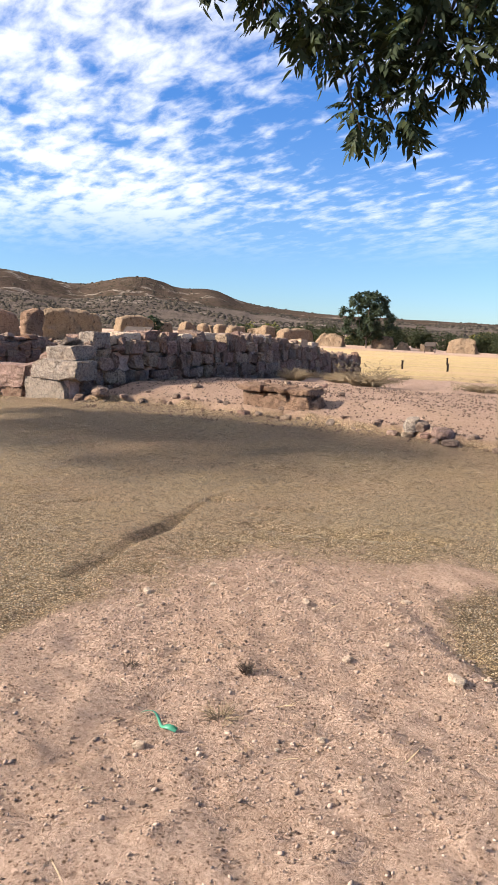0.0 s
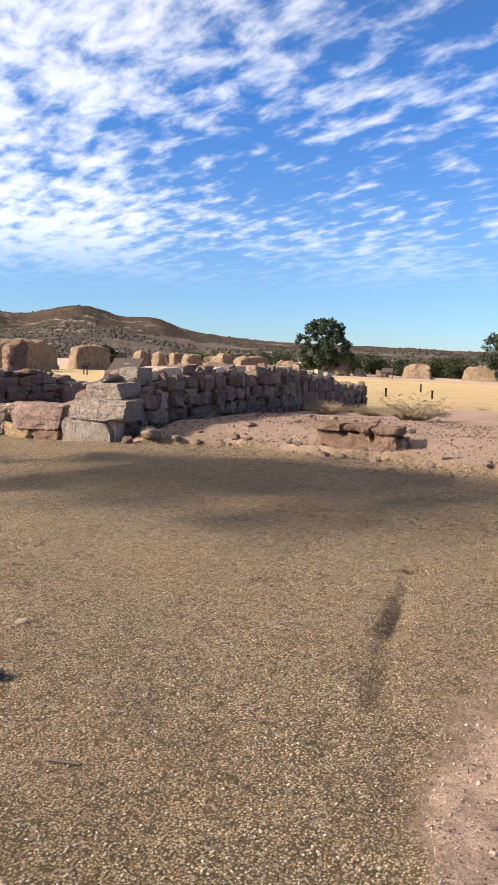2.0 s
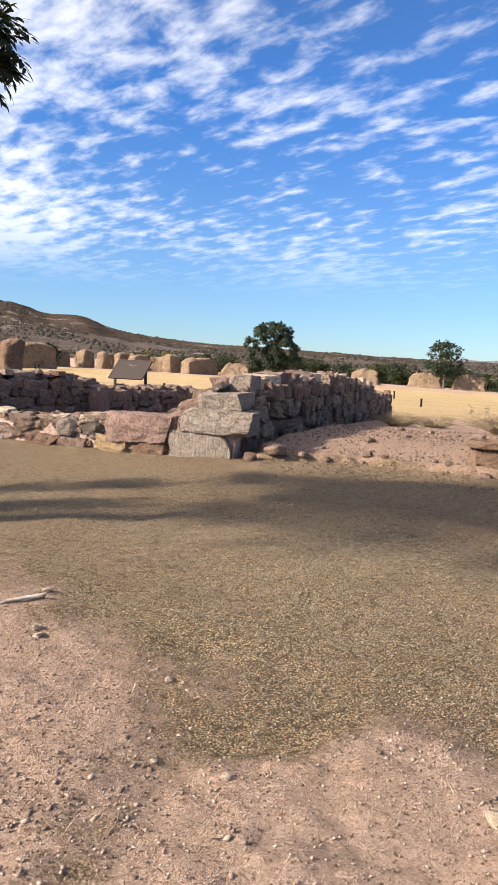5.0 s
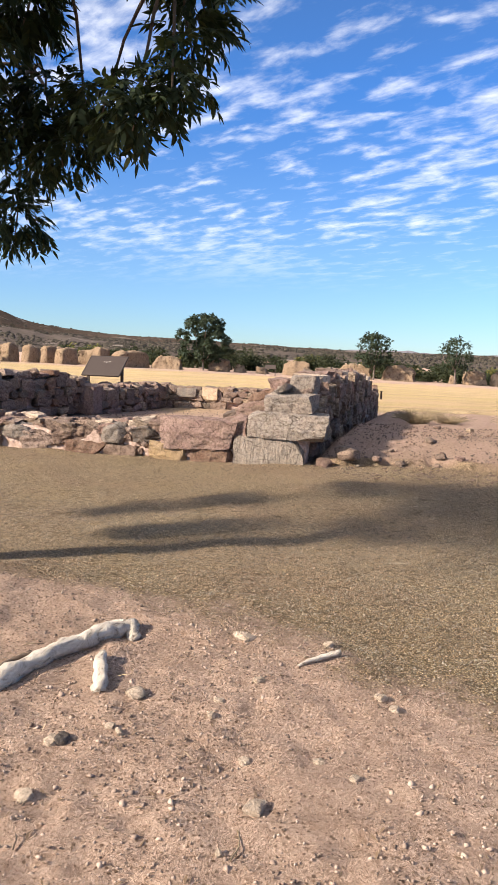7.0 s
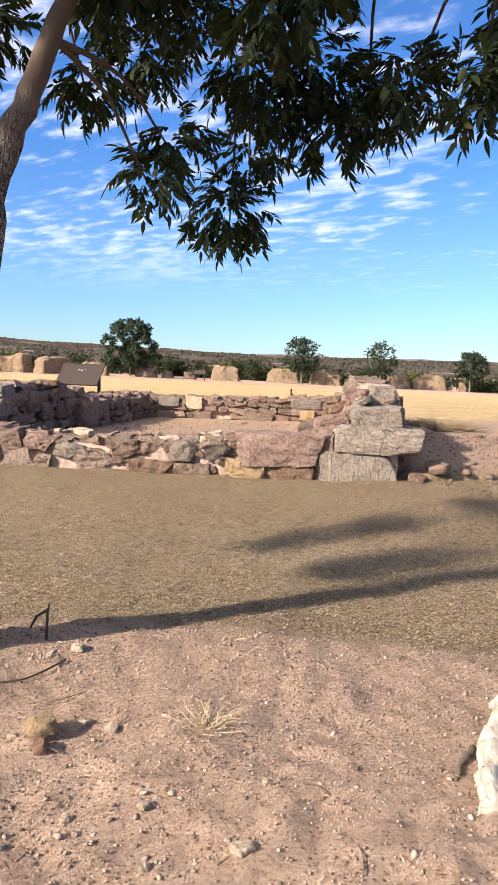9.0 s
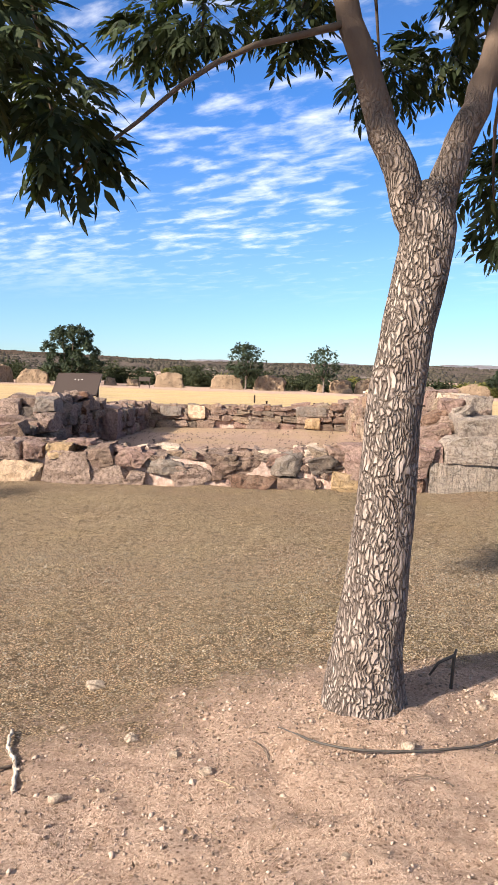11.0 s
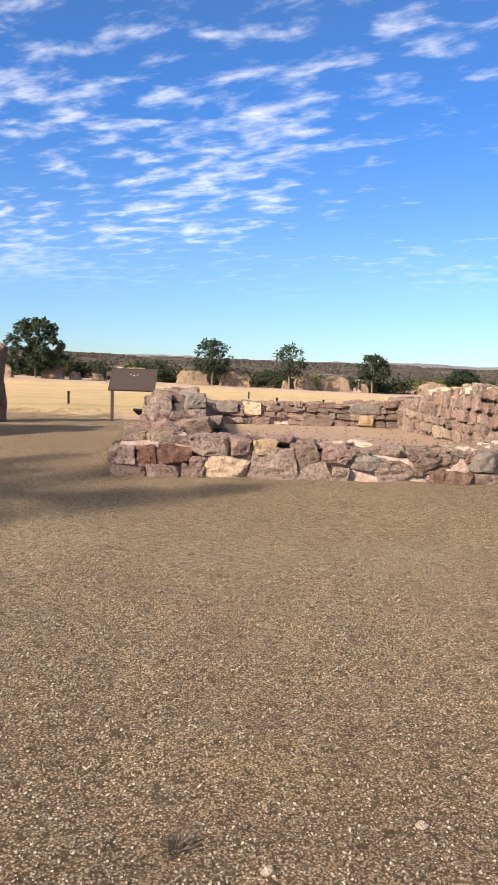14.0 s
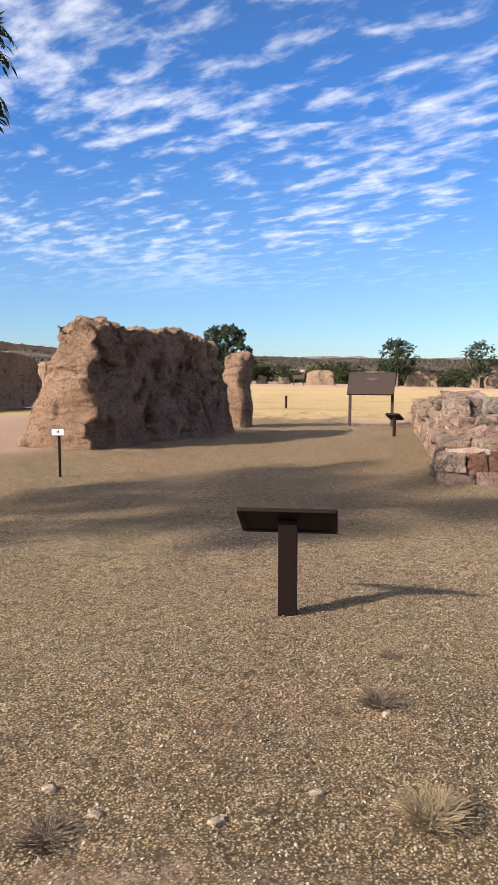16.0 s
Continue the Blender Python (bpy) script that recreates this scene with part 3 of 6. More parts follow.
def rock_mesh(name, seed, cuts, material, rough=0.12, square=0.5, smooth_faces=False, chops=5, deep=(0.74, 0.92)):
    """A stone that fills a unit cube, between a block and a boulder."""
    rnd = random.Random(seed)
    bm = box_bm(1, 1, 1, cuts)
    off = Vector((rnd.uniform(-50, 50), rnd.uniform(-50, 50), rnd.uniform(-50, 50)))
    for v in bm.verts:
        c = v.co.copy()
        ball = c.normalized() * 0.62
        p = c.lerp(ball, 1 - square)
        n = noise.noise_vector(c * 1.7 + off) * rough + noise.noise_vector(c * 4.6 + off) * rough * 0.45
        if cuts > 4:
            n += noise.noise_vector(c * 11 + off) * rough * 0.22
        v.co = p + n
    # broken faces
    for _ in range(chops):
        d = Vector((rnd.uniform(-1, 1), rnd.uniform(-1, 1), rnd.uniform(-1, 1))).normalized()
        reach = max(v.co.dot(d) for v in bm.verts) * rnd.uniform(*deep)
        for v in bm.verts:
            over = v.co.dot(d) - reach
            if over > 0:
                v.co -= d * over * 0.9
    return mesh_bm(name, bm, material, smooth_faces)


# ---------------------------------------------------------------- ground
def spread(lo, hi, step, far_lo, far_hi, grow=1.13):
    mid = list(np.arange(lo, hi + step / 2, step))
    a, s = [], step
    x = lo
    while x > far_lo:
        s *= grow
        x -= s
        a.append(x)
    b, s = [], step
    x = mid[-1]
    while x < far_hi:
        s *= grow
        x += s
        b.append(x)
    return np.array(a[::-1] + mid + b)


gx, gy = spread(-13.5, 13.0, 0.055, -4400, 4400), spread(1.2, 12.0, 0.048, -900, 4600)
XX, YY = np.meshgrid(gx, gy)
ZZ = ground_z(XX, YY)
gv = np.stack([XX.ravel(), YY.ravel(), ZZ.ravel()], 1)
nx, ny = len(gx), len(gy)
ii = (np.arange(ny - 1)[:, None] * nx + np.arange(nx - 1)[None, :]).ravel()
gf = np.stack([ii, ii + 1, ii + nx + 1, ii + nx], 1)
gme = mesh_np("ground", gv, gf, M_GROUND, True)
sa, gr_, pk = cover(XX.ravel(), YY.ravel())
att = gme.color_attributes.new("cover", "FLOAT_COLOR", "POINT")
att.data.foreach_set("color", np.stack([sa, gr_, pk, np.ones_like(sa)], 1).astype(np.float32).ravel())
ground = tagged(new("ground", gme), "tan gravel path, pinkish sand and dry yellow grass field", "ground", kind="structure")


# ---------------------------------------------------------------- hills
SKY_B = [-80, -40, -20, -13, -9.7, -5, -1, 5, 8.3, 12.6, 19.3, 21.9, 25.3, 27.9, 30.9, 33.3, 36.4, 38.0, 40.6, 43.1, 45.7, 48.6, 55, 70, 90]
SKY_E = [0.5, 0.3, 0.25, 0.3, 0.42, 0.42, 0.45, 0.5, 0.55, 0.72, 0.96, 1.0, 1.25, 1.5, 1.85, 2.78, 2.72, 3.62, 3.15, 2.7, 3.15, 3.7, 4.2, 4.0, 3.0]


def hills(name, radius, depth, factor, rough, material, label, b0=-80, b1=90, seed=0, floor=0.0, nb=420, nr=26, scrub=0, size=2.0):
    b = np.radians(np.linspace(b0, b1, nb))
    u = np.linspace(0, 1.25, nr)
    B, U = np.meshgrid(b, u)
    el = np.interp(np.degrees(B), SKY_B, SKY_E) * factor + floor
    soft = np.ones(11) / 11
    el = np.stack([np.convolve(np.pad(e, 5, mode="edge"), soft, mode="valid") for e in el])
    el = np.maximum(el + rough * fbm(np.degrees(B) * 0.55, B * 0 + seed, 4, seed), 0.08)
    R = radius - depth * (1 - U)
    top = np.tan(np.radians(el)) * radius + 1.5
    rise = np.where(U <= 1, smooth(0, 1, U) ** 0.85, 1 - 0.8 * (U - 1) / 0.25)
    x, y = -np.sin(B) * R, np.cos(B) * R
    gull = fbm(x / (0.055 * radius), y / (0.055 * radius), 5, seed + 3) * top * 0.22 * np.sin(np.clip(U, 0, 1) * math.pi)
    z = -3 + (top + 3) * rise + gull
    v = np.stack([x.ravel(), y.ravel(), z.ravel()], 1)
    i = (np.arange(nr - 1)[:, None] * nb + np.arange(nb - 1)[None, :]).ravel()
    f = np.stack([i + 1, i, i + nb, i + nb + 1], 1)
    if scrub:
        r_ = np.random.RandomState(seed + 70)
        pick = r_.randint(0, len(f), scrub * 3)
        wu, wv = r_.rand(len(pick)), r_.rand(len(pick))
        w = np.stack([(1 - wu) * (1 - wv), wu * (1 - wv), wu * wv, (1 - wu) * wv], 1)
        c = (v[f[pick]] * w[:, :, None]).sum(1)
        brg = np.degrees(np.arctan2(-c[:, 0], c[:, 1]))
        patch = fbm(c[:, 0] / 45.0, c[:, 1] / 45.0, 3, seed + 5)
        c = c[(brg > -34) & (brg < 62) & (patch > -0.16 + 0.25 * r_.rand(len(c)))][:scrub]
        s_ = size * (0.35 + 1.1 * r_.rand(len(c)) ** 3)
        dome = np.array([(0.5, 0.1, 0), (-0.1, 0.5, 0), (-0.5, -0.1, 0), (0.1, -0.5, 0), (0.3, 0.25, 0.42), (-0.3, 0.2, 0.46), (-0.05, -0.35, 0.4)])
        dface = np.array([(0, 1, 4), (1, 5, 4), (1, 2, 5), (2, 6, 5), (2, 3, 6), (3, 0, 6), (0, 4, 6), (4, 5, 6)])
        P = (dome[None] * s_[:, None, None] * np.array([1.25, 1.25, 0.95]) + c[:, None]).reshape(-1, 3)
        F = (dface[None] + (np.arange(len(c)) * 7)[:, None, None]).reshape(-1, 3)
        tagged(new("desert_scrub", mesh_np("desert_scrub", P, F, M_SCRUB, True)), "dark desert shrubs dotted over the slope", "shrub", kind="stuff")
    return tagged(new(name, mesh_np(name, v, f, material, True)), label, "hill", kind="structure")


hills("backdrop_far_ridge", 3900, 900, 0.30, 0.22, M_HILL_C, "desert mountains on the horizon, coloured pale blue-grey for haze", seed=4, floor=0.40)
hills("backdrop_hill", 1500, 700, 1.0, 0.05, M_HILL_B, "dark brown desert hill with a rounded peak", b0=-10, b1=90, seed=9, scrub=5000, size=3.2)
hills("backdrop_scrub_slope", 620, 330, 0.58, 0.16, M_HILL_A, "brown scrub-dotted desert slope", seed=17, floor=0.12, scrub=22000, size=1.7)


# ---------------------------------------------------------------- stone walls of the ruined building
def hewn_mesh(name, seed, material, size=(1, 1, 1), cuts=9, skew=0.10, rough=0.022, round_=0.10, layers=0.0, chops=4):
    """A broken block of the given size about its centre: skewed corners, split faces, chipped edges."""
    rnd = random.Random(seed)
    bm = box_bm(1, 1, 1, cuts)
    off = Vector((rnd.uniform(-50, 50), rnd.uniform(-50, 50), rnd.uniform(-50, 50)))
    corner = {k: Vector((rnd.uniform(-skew, skew), rnd.uniform(-skew, skew) * 0.5, rnd.uniform(-skew, skew))) for k in itertools.product((0, 1), repeat=3)}
    sz = Vector(size)
    for v in bm.verts:
        c = v.co.copy()
        t = c + Vector((0.5, 0.5, 0.5))
        sh = Vector()
        for (i, j, k), d in corner.items():
            sh += d * ((t.x if i else 1 - t.x) * (t.y if j else 1 - t.y) * (t.z if k else 1 - t.z))
        p = c.lerp(c.normalized() * 0.62, round_) + sh
        p = Vector((p.x * sz.x, p.y * sz.y, p.z * sz.z))
        n = noise.noise_vector(p * 5.0 + off) * rough * 1.6 + noise.noise_vector(p * 13 + off) * rough + noise.noise_vector(p * 31 + off) * rough * 0.5
        if layers:
            n.y += layers * (math.floor(3 * noise.noise(Vector((p.x * 2.6, p.y * 2, p.z * 8)) + off)) / 3)
        v.co = p + n
    for _ in range(chops):
        d = Vector((rnd.uniform(-1, 1), rnd.uniform(-1, 0.3), rnd.uniform(-1, 1))).normalized()
        reach = max(v.co.dot(d) for v in bm.verts) * rnd.uniform(0.80, 0.95)
        for v in bm.verts:
            over = v.co.dot(d) - reach
            if over > 0:
                v.co -= d * over * 0.85
    return mesh_bm(name, bm, material)


STONES = [hewn_mesh("stone", 100 + i, M_STONE, (1, 1, 1), 4, 0.17, 0.06, 0.16, chops=5) for i in range(24)]
STONES_J = [(np.array([tuple(v.co) for v in me.vertices]), [tuple(p.vertices) for p in me.polygons]) for me in STONES]


def with_material(mesh, material):
    me = mesh.copy()
    me.materials.clear()
    me.materials.append(material)
    return me


def ruined_wall(name, a, b, thick, top, low, label, seed, course=(0.13, 0.26), length=(0.18, 0.5), keep=(), near=300, upright=False, core=0.15, both=True):
    """A rubble wall from a to b. top and low give the heights along it (0 to 1); keep: stretches (s0, s1, z0, z1) of its right face left to set stones."""
    rnd = random.Random(seed)
    a, b = Vector((*a, 0)), Vector((*b, 0))
    run = (b - a).length
    d = (b - a).normalized()
    n = Vector((d.y, -d.x, 0))                     # outward on the right-hand face
    yaw = math.atan2(d.y, d.x)
    # core of mud mortar
    ns, nz = max(10, int(run / 0.16)), 7
    vs, fs = [], []
    for i in range(ns + 1):
        s = i / ns
        t, l = top(s) - 0.05, low(s) - 0.12
        ring = []
        for k in range(nz):
            ring.append((thick / 2 - core, l + (t - l) * k / (nz - 1)))
        for k in range(1, 4):
            ring.append((thick / 2 - core - (thick - 2 * core) * k / 4, t))
        for k in range(nz - 1, -1, -1):
            ring.append((-thick / 2 + core, l + (t - l) * k / (nz - 1)))
        for o, z in ring:
            p = a + d * (run * s) + n * o
            q = noise.noise_vector(Vector((p.x, p.y, z)) * 4.0) * 0.05 + noise.noise_vector(Vector((p.x, p.y, z)) * 1.3) * 0.04
            vs.append(Vector((p.x, p.y, z)) + q)
    m = nz * 2 + 3
    for i in range(ns):
        for k in range(m - 1):
            fs.append((i * m + k, (i + 1) * m + k, (i + 1) * m + k + 1, i * m + k + 1))
    fs.append(tuple(range(m)))
    fs.append(tuple(ns * m + k for k in range(m))[::-1])
    wall = tagged(new(name, mesh_np(name, vs, fs, M_MORTAR)), label, "stone wall", kind="structure")
    todo = []

    def lay(s0, length_, z0, h, o, deep, lean=0.05):
        p = a + d * (s0 + length_ / 2) + n * o
        rot = Euler((rnd.gauss(0, lean), rnd.gauss(0, lean), yaw + rnd.gauss(0, 0.06))).to_matrix().to_4x4()
        flip = Matrix.Rotation(math.pi * rnd.choice((0, 1)), 4, "Z")
        todo.append((p.y, Matrix.Translation((p.x, p.y, z0 + h / 2)) @ rot @ flip @ Matrix.Diagonal((length_ * 1.05, deep * 1.1, h * 1.04, 1)), rnd.randrange(len(STONES))))
    for face in (1, -1):
        z = 0.0
        base = min(low(0), low(0.5), low(1)) - 0.06
        while base + z < max(top(i / 40) for i in range(41)):
            h = rnd.uniform(*course)
            s = -0.05 + rnd.uniform(-0.2, 0)
            while s < run - 0.05:
                w = rnd.uniform(*length) * (1.15 if h > 0.2 else 1)
                mid = min(max((s + w / 2) / run, 0), 1)
                z0 = base + z + rnd.uniform(-0.015, 0.015)
                ok = z0 + h * 0.72 < top(mid) + 0.03 and z0 + h > low(mid) and not (face > 0 and any(k0 < s + w - 0.02 and s + 0.02 < k1 and q0 < z0 + h - 0.02 and z0 + 0.02 < q1 for k0, k1, q0, q1 in keep))
                if ok and rnd.random() < 0.96:
                    deep = rnd.uniform(0.2, 0.3)
                    lay(s, w, z0, h * rnd.uniform(0.72, 1.12), face * (thick / 2 - deep / 2 + rnd.uniform(-0.06, 0.07)), deep, 0.09)
                s += w + rnd.uniform(0.0, 0.025)
            z += h
    # thin spalls along the top
    s = 0.0
    while s < run:
        w = rnd.uniform(0.10, 0.34) if upright else rnd.uniform(0.15, 0.42)
        t = top(min(1, (s + w / 2) / run))
        for o in (-thick * 0.26, 0.0, thick * 0.26):
            if rnd.random() < 0.72:
                h = rnd.uniform(0.12, 0.34) if upright else rnd.uniform(0.07, 0.17)
                lay(s + rnd.uniform(-0.05, 0.05), w, t - h * (rnd.uniform(0.25, 0.6) if upright else 0.62), h, o + rnd.uniform(-0.05, 0.05), rnd.uniform(0.16, 0.32), 0.16)
        s += w * 0.95
    # the two ends
    for e, sg in ((0.0, -1), (run, 1)) if both else ((0.0, -1),):
        z = low(0 if e == 0 else 1) - 0.05
        while z < top(0 if e == 0 else 1) - 0.08:
            h = rnd.uniform(*course)
            for o in (-thick * 0.28, thick * 0.24):
                w = rnd.uniform(0.18, 0.26)
                lay(e - w / 2 + sg * 0.02, w, z, h, o, thick * rnd.uniform(0.42, 0.5))
            z += h
    todo.sort(key=lambda q: q[0])
    for _, mat, k in todo[:near]:
        part("stone", STONES[k], wall, m=mat)
    rest = todo[near:]
    if rest:
        pv, pf, o = [], [], 0
        for _, mat, k in rest:
            v, f = STONES_J[k]
            mm = np.array(mat)
            pv.append(v @ mm[:3, :3].T + mm[:3, 3])
            pf += [tuple(i + o for i in q) for q in f]
            o += len(v)
        tagged(part("stones", mesh_np("stones", np.concatenate(pv), pf, M_STONE_J), wall), kind="stuff")
    return wall


def profile(*knots):
    xs, ys = [k[0] for k in knots], [k[1] for k in knots]
    return lambda s: float(np.interp(s, xs, ys)) + 0.035 * noise.noise(Vector((s * 23.0, ys[0] * 9, 0.5)))


def flat(*knots):
    xs, ys = [k[0] for k in knots], [k[1] for k in knots]
    return lambda s: float(np.interp(s, xs, ys))


X0, X1, Y0, Y1 = -6.38, 1.75, 10.93, 24.7
# south wall, lowest, faces the path: it runs from the west corner to the big corner block
south = ruined_wall("wall_south", (X0, Y0 + 0.36), (X1, Y0 + 0.36), 0.72,
                    profile((0, 0.48), (0.1, 0.50), (0.25, 0.50), (0.32, 0.42), (0.5, 0.38), (0.62, 0.40), (0.70, 0.46), (0.85, 0.52), (1, 0.60)),
                    flat((0, -0.03), (1, 0.0)), "low ruined wall of mauve and brown rubble stone in mud mortar", 31,
                    course=(0.19, 0.29), length=(0.26, 0.52), core=0.09, both=False, keep=((-0.5, 8.6, -0.3, 0.9),))
east = ruined_wall("wall_east", (1.52, 11.75), (1.35, 25.55), 0.72,
                   profile((0, 0.70), (0.04, 0.94), (0.10, 1.08), (0.35, 1.10), (0.5, 1.06), (0.62, 0.93), (0.74, 0.70), (0.85, 0.54), (1, 0.40)),
                   flat((0, 0.05), (0.12, 0.08), (0.5, -0.05), (1, -0.35)), "ruined rubble stone wall with a ragged, broken top", 32,
                   course=(0.18, 0.36), length=(0.11, 0.36), upright=True)
north = ruined_wall("wall_north", (-5.3, 24.75), (1.1, 24.75), 0.6, profile((0, 0.33), (0.3, 0.36), (0.6, 0.38), (0.9, 0.45), (1, 0.6)),
                    flat((0, -0.5), (1, -0.5)), "low wall of squared rubble stones at the back of the ruin", 33, course=(0.16, 0.26), length=(0.25, 0.55))
west = ruined_wall("wall_west", (-5.82, 24.6), (-5.9, 11.65), 0.95,
                   profile((0, 0.42), (0.3, 0.48), (0.42, 0.55), (0.49, 0.80), (0.62, 0.86), (0.80, 0.92), (0.84, 0.66), (0.9, 0.56), (1, 0.5)),
                   flat((0, -0.45), (0.5, -0.25), (1, -0.02)), "ruined rubble wall with a taller pier of stacked stones", 34, course=(0.15, 0.26), length=(0.2, 0.5))


def set_stone(x0, x1, z0, z1, y0, deep, material, seed, wall, label="", lean=0.0, skew=0.09, layers=0.012, rough=0.016, yaw=0.0, round_=0.09):
    size = (x1 - x0, deep, z1 - z0)
    me = hewn_mesh("stone", 500 + seed, material, size, 12 if size[0] > 0.8 else 9, skew, rough, round_, layers, 4)
    part("stone", me, wall, label, Matrix.Translation(((x0 + x1) / 2, y0 + deep / 2, (z0 + z1) / 2)) @ Euler((0, lean, yaw)).to_matrix().to_4x4())


# the dressed corner and the broad slabs beside it
set_stone(0.69, 1.75, -0.10, 0.38, 10.92, 0.62, M_TOOLED, 1, south, "pale tooled corner block", skew=0.02, layers=0.0, rough=0.012)
set_stone(0.86, 2.06, 0.37, 0.73, 10.88, 0.66, M_GREY, 2, south, "long pale grey slab", 0.03, 0.05)
set_stone(0.67, 0.87, 0.36, 0.66, 10.95, 0.5, M_MAUVE, 3, south)
set_stone(-0.52, 0.67, 0.18, 0.60, 10.88, 0.6, M_MAUVE, 4, south, "broad mauve slab with a split face", -0.03, 0.13, 0.03)
set_stone(-0.62, -0.04, -0.10, 0.21, 10.89, 0.5, M_YELLOW, 5, south, "yellow sandstone block", 0.02, 0.06)
set_stone(0.03, 0.67, -0.08, 0.19, 10.91, 0.5, M_RUST, 6, south, "", 0.02, 0.05)
set_stone(1.05, 1.84, 0.72, 0.98, 11.12, 0.62, M_GREY, 13, south, "pale slab on the corner", -0.05, 0.08)
set_stone(1.37, 1.76, 0.94, 1.26, 11.72, 0.5, M_GREY, 14, east, "squared grey stone", 0.0, 0.07)
set_stone(1.05, 1.37, 0.93, 1.20, 11.75, 0.5, M_MAUVE, 16, east, "", 0.1, 0.15)
set_stone(0.62, 1.10, 0.62, 0.82, 11.35, 0.5, M_MAUVE, 15, south, "", -0.25, 0.14)
set_stone(0.40, 0.86, 0.52, 0.72, 11.55, 0.5, M_STONE, 17, south, "", -0.3, 0.16)
set_stone(0.70, 1.12, 0.82, 0.98, 11.75, 0.5, M_RUST, 18, south, "", -0.22, 0.16)
# thin slabs that tumble from the corner stack toward the room
rnd = random.Random(44)
for k_ in range(20):
    x0 = rnd.uniform(0.35, 1.25)
    zt = 0.56 + 0.52 * (x0 - 0.35) / 0.9 - rnd.uniform(0.0, 0.22)
    set_stone(x0, x0 + rnd.uniform(0.28, 0.55), zt, zt + rnd.uniform(0.07, 0.15), 11.35 + rnd.uniform(0, 0.5), rnd.uniform(0.3, 0.45), rnd.choice((M_TAUPE, M_MAUVE, M_TAUPE, M_STONE_BROWN, M_GREY)), 400 + k_, south, "", -0.22 + rnd.gauss(0, 0.12), 0.16, 0.0, yaw=rnd.uniform(-0.4, 0.4))
for k_ in range(16):
    y0 = 12.2 + 0.62 * k_ + rnd.uniform(-0.2, 0.2)
    zt = float(np.interp(y0, [12, 13.4, 17, 19, 20.5, 22], [1.0, 1.06, 1.08, 1.04, 0.92, 0.75]))
    set_stone(1.10 + rnd.uniform(0, 0.3), 1.72, zt, zt + rnd.uniform(0.14, 0.26), y0, rnd.uniform(0.25, 0.5), rnd.choice((M_TAUPE, M_PALE_ROCK, M_MAUVE, M_STONE_BROWN, M_CREAM)), 430 + k_, east, "", rnd.gauss(0, 0.12), 0.16, 0.0)
# middle stretch: grey and brown boulders smeared with mortar
for k_, (x0, x1, z0, z1, lean_, tone) in enumerate(((-0.96, -0.50, 0.18, 0.49, -0.10, M_DARK), (-1.42, -0.99, 0.16, 0.45, 0.03, M_SLATE), (-2.28, -1.46, 0.10, 0.36, -0.26, M_STONE_BROWN), (-1.92, -1.42, -0.08, 0.16, -0.08, M_RUST),
                                                    (-1.26, -0.74, -0.08, 0.17, -0.05, M_STONE_BROWN), (-2.78, -2.26, -0.02, 0.27, -0.12, M_TAUPE), (-3.20, -2.70, 0.15, 0.40, 0.08, M_SLATE), (-3.56, -3.12, 0.22, 0.43, 0.18, M_MAUVE))):
    set_stone(x0, x1, z0, z1, 10.92 + 0.012 * (k_ % 3), 0.5, tone, 30 + k_, south, "", lean_, 0.24, 0.03, 0.022, round_=0.18)
for k_, (x0, x1, z0, z1, lean_, tone) in enumerate(((-3.40, -3.17, -0.06, 0.19, 0.2, M_TAUPE), (-3.90, -3.36, -0.10, 0.25, -0.14, M_TAUPE), (-3.96, -3.57, 0.17, 0.46, -0.12, M_STONE_BROWN), (-4.58, -3.92, -0.12, 0.36, 0.04, M_TAUPE),
                                                    (-5.22, -4.60, -0.06, 0.29, 0.05, M_CREAM), (-4.54, -4.22, 0.32, 0.53, -0.1, M_YELLOW), (-4.86, -4.50, 0.30, 0.55, 0.02, M_MAUVE))):
    set_stone(x0, x1, z0, z1, 10.90 + 0.012 * (k_ % 3), 0.5, tone, 50 + k_, south, "big cream sandstone block" if tone is M_CREAM else "", lean_, 0.07 if tone is M_CREAM else 0.22, 0.02, 0.018, round_=0.10)
for k_, (x0, x1, z0, z1, lean_, tone) in enumerate(((-5.40, -4.88, 0.28, 0.54, -0.03, M_TAUPE), (-5.42, -5.12, 0.17, 0.29, -0.1, M_MAUVE), (-5.55, -5.22, -0.08, 0.16, 0.05, M_STONE_BROWN), (-6.02, -5.55, -0.10, 0.14, 0.0, M_MAUVE),
                                                    (-5.84, -5.40, 0.13, 0.42, 0.02, M_RED), (-6.18, -5.86, 0.14, 0.40, 0.0, M_RED), (-6.46, -6.18, 0.15, 0.43, 0.0, M_TAUPE), (-6.46, -6.02, -0.14, 0.16, 0.0, M_MAUVE))):
    set_stone(x0, x1, z0, z1, 10.88 + 0.012 * (k_ % 3), 0.5, tone, 70 + k_, south, "", lean_, 0.14, 0.02, 0.02, round_=0.10)
# pale spalls that cap the wall, and chips wedged in its joints
rnd = random.Random(12)
for k_ in range(26):
    x0 = rnd.uniform(-6.2, -0.6)
    w_, h_ = rnd.uniform(0.16, 0.42), rnd.uniform(0.05, 0.10)
    zt = float(np.interp(x0, [-6.4, -4.3, -3.9, -2.0, -0.6], [0.46, 0.52, 0.44, 0.40, 0.50]))
    set_stone(x0, x0 + w_, zt - 0.03, zt + h_ - 0.03, 10.95 + rnd.uniform(0, 0.5), rnd.uniform(0.15, 0.3), rnd.choice((M_TAUPE, M_TAUPE, M_MAUVE, M_PALE_ROCK)), 200 + k_, south, "", rnd.gauss(0, 0.07), 0.2, 0.0, yaw=rnd.uniform(-0.5, 0.5))
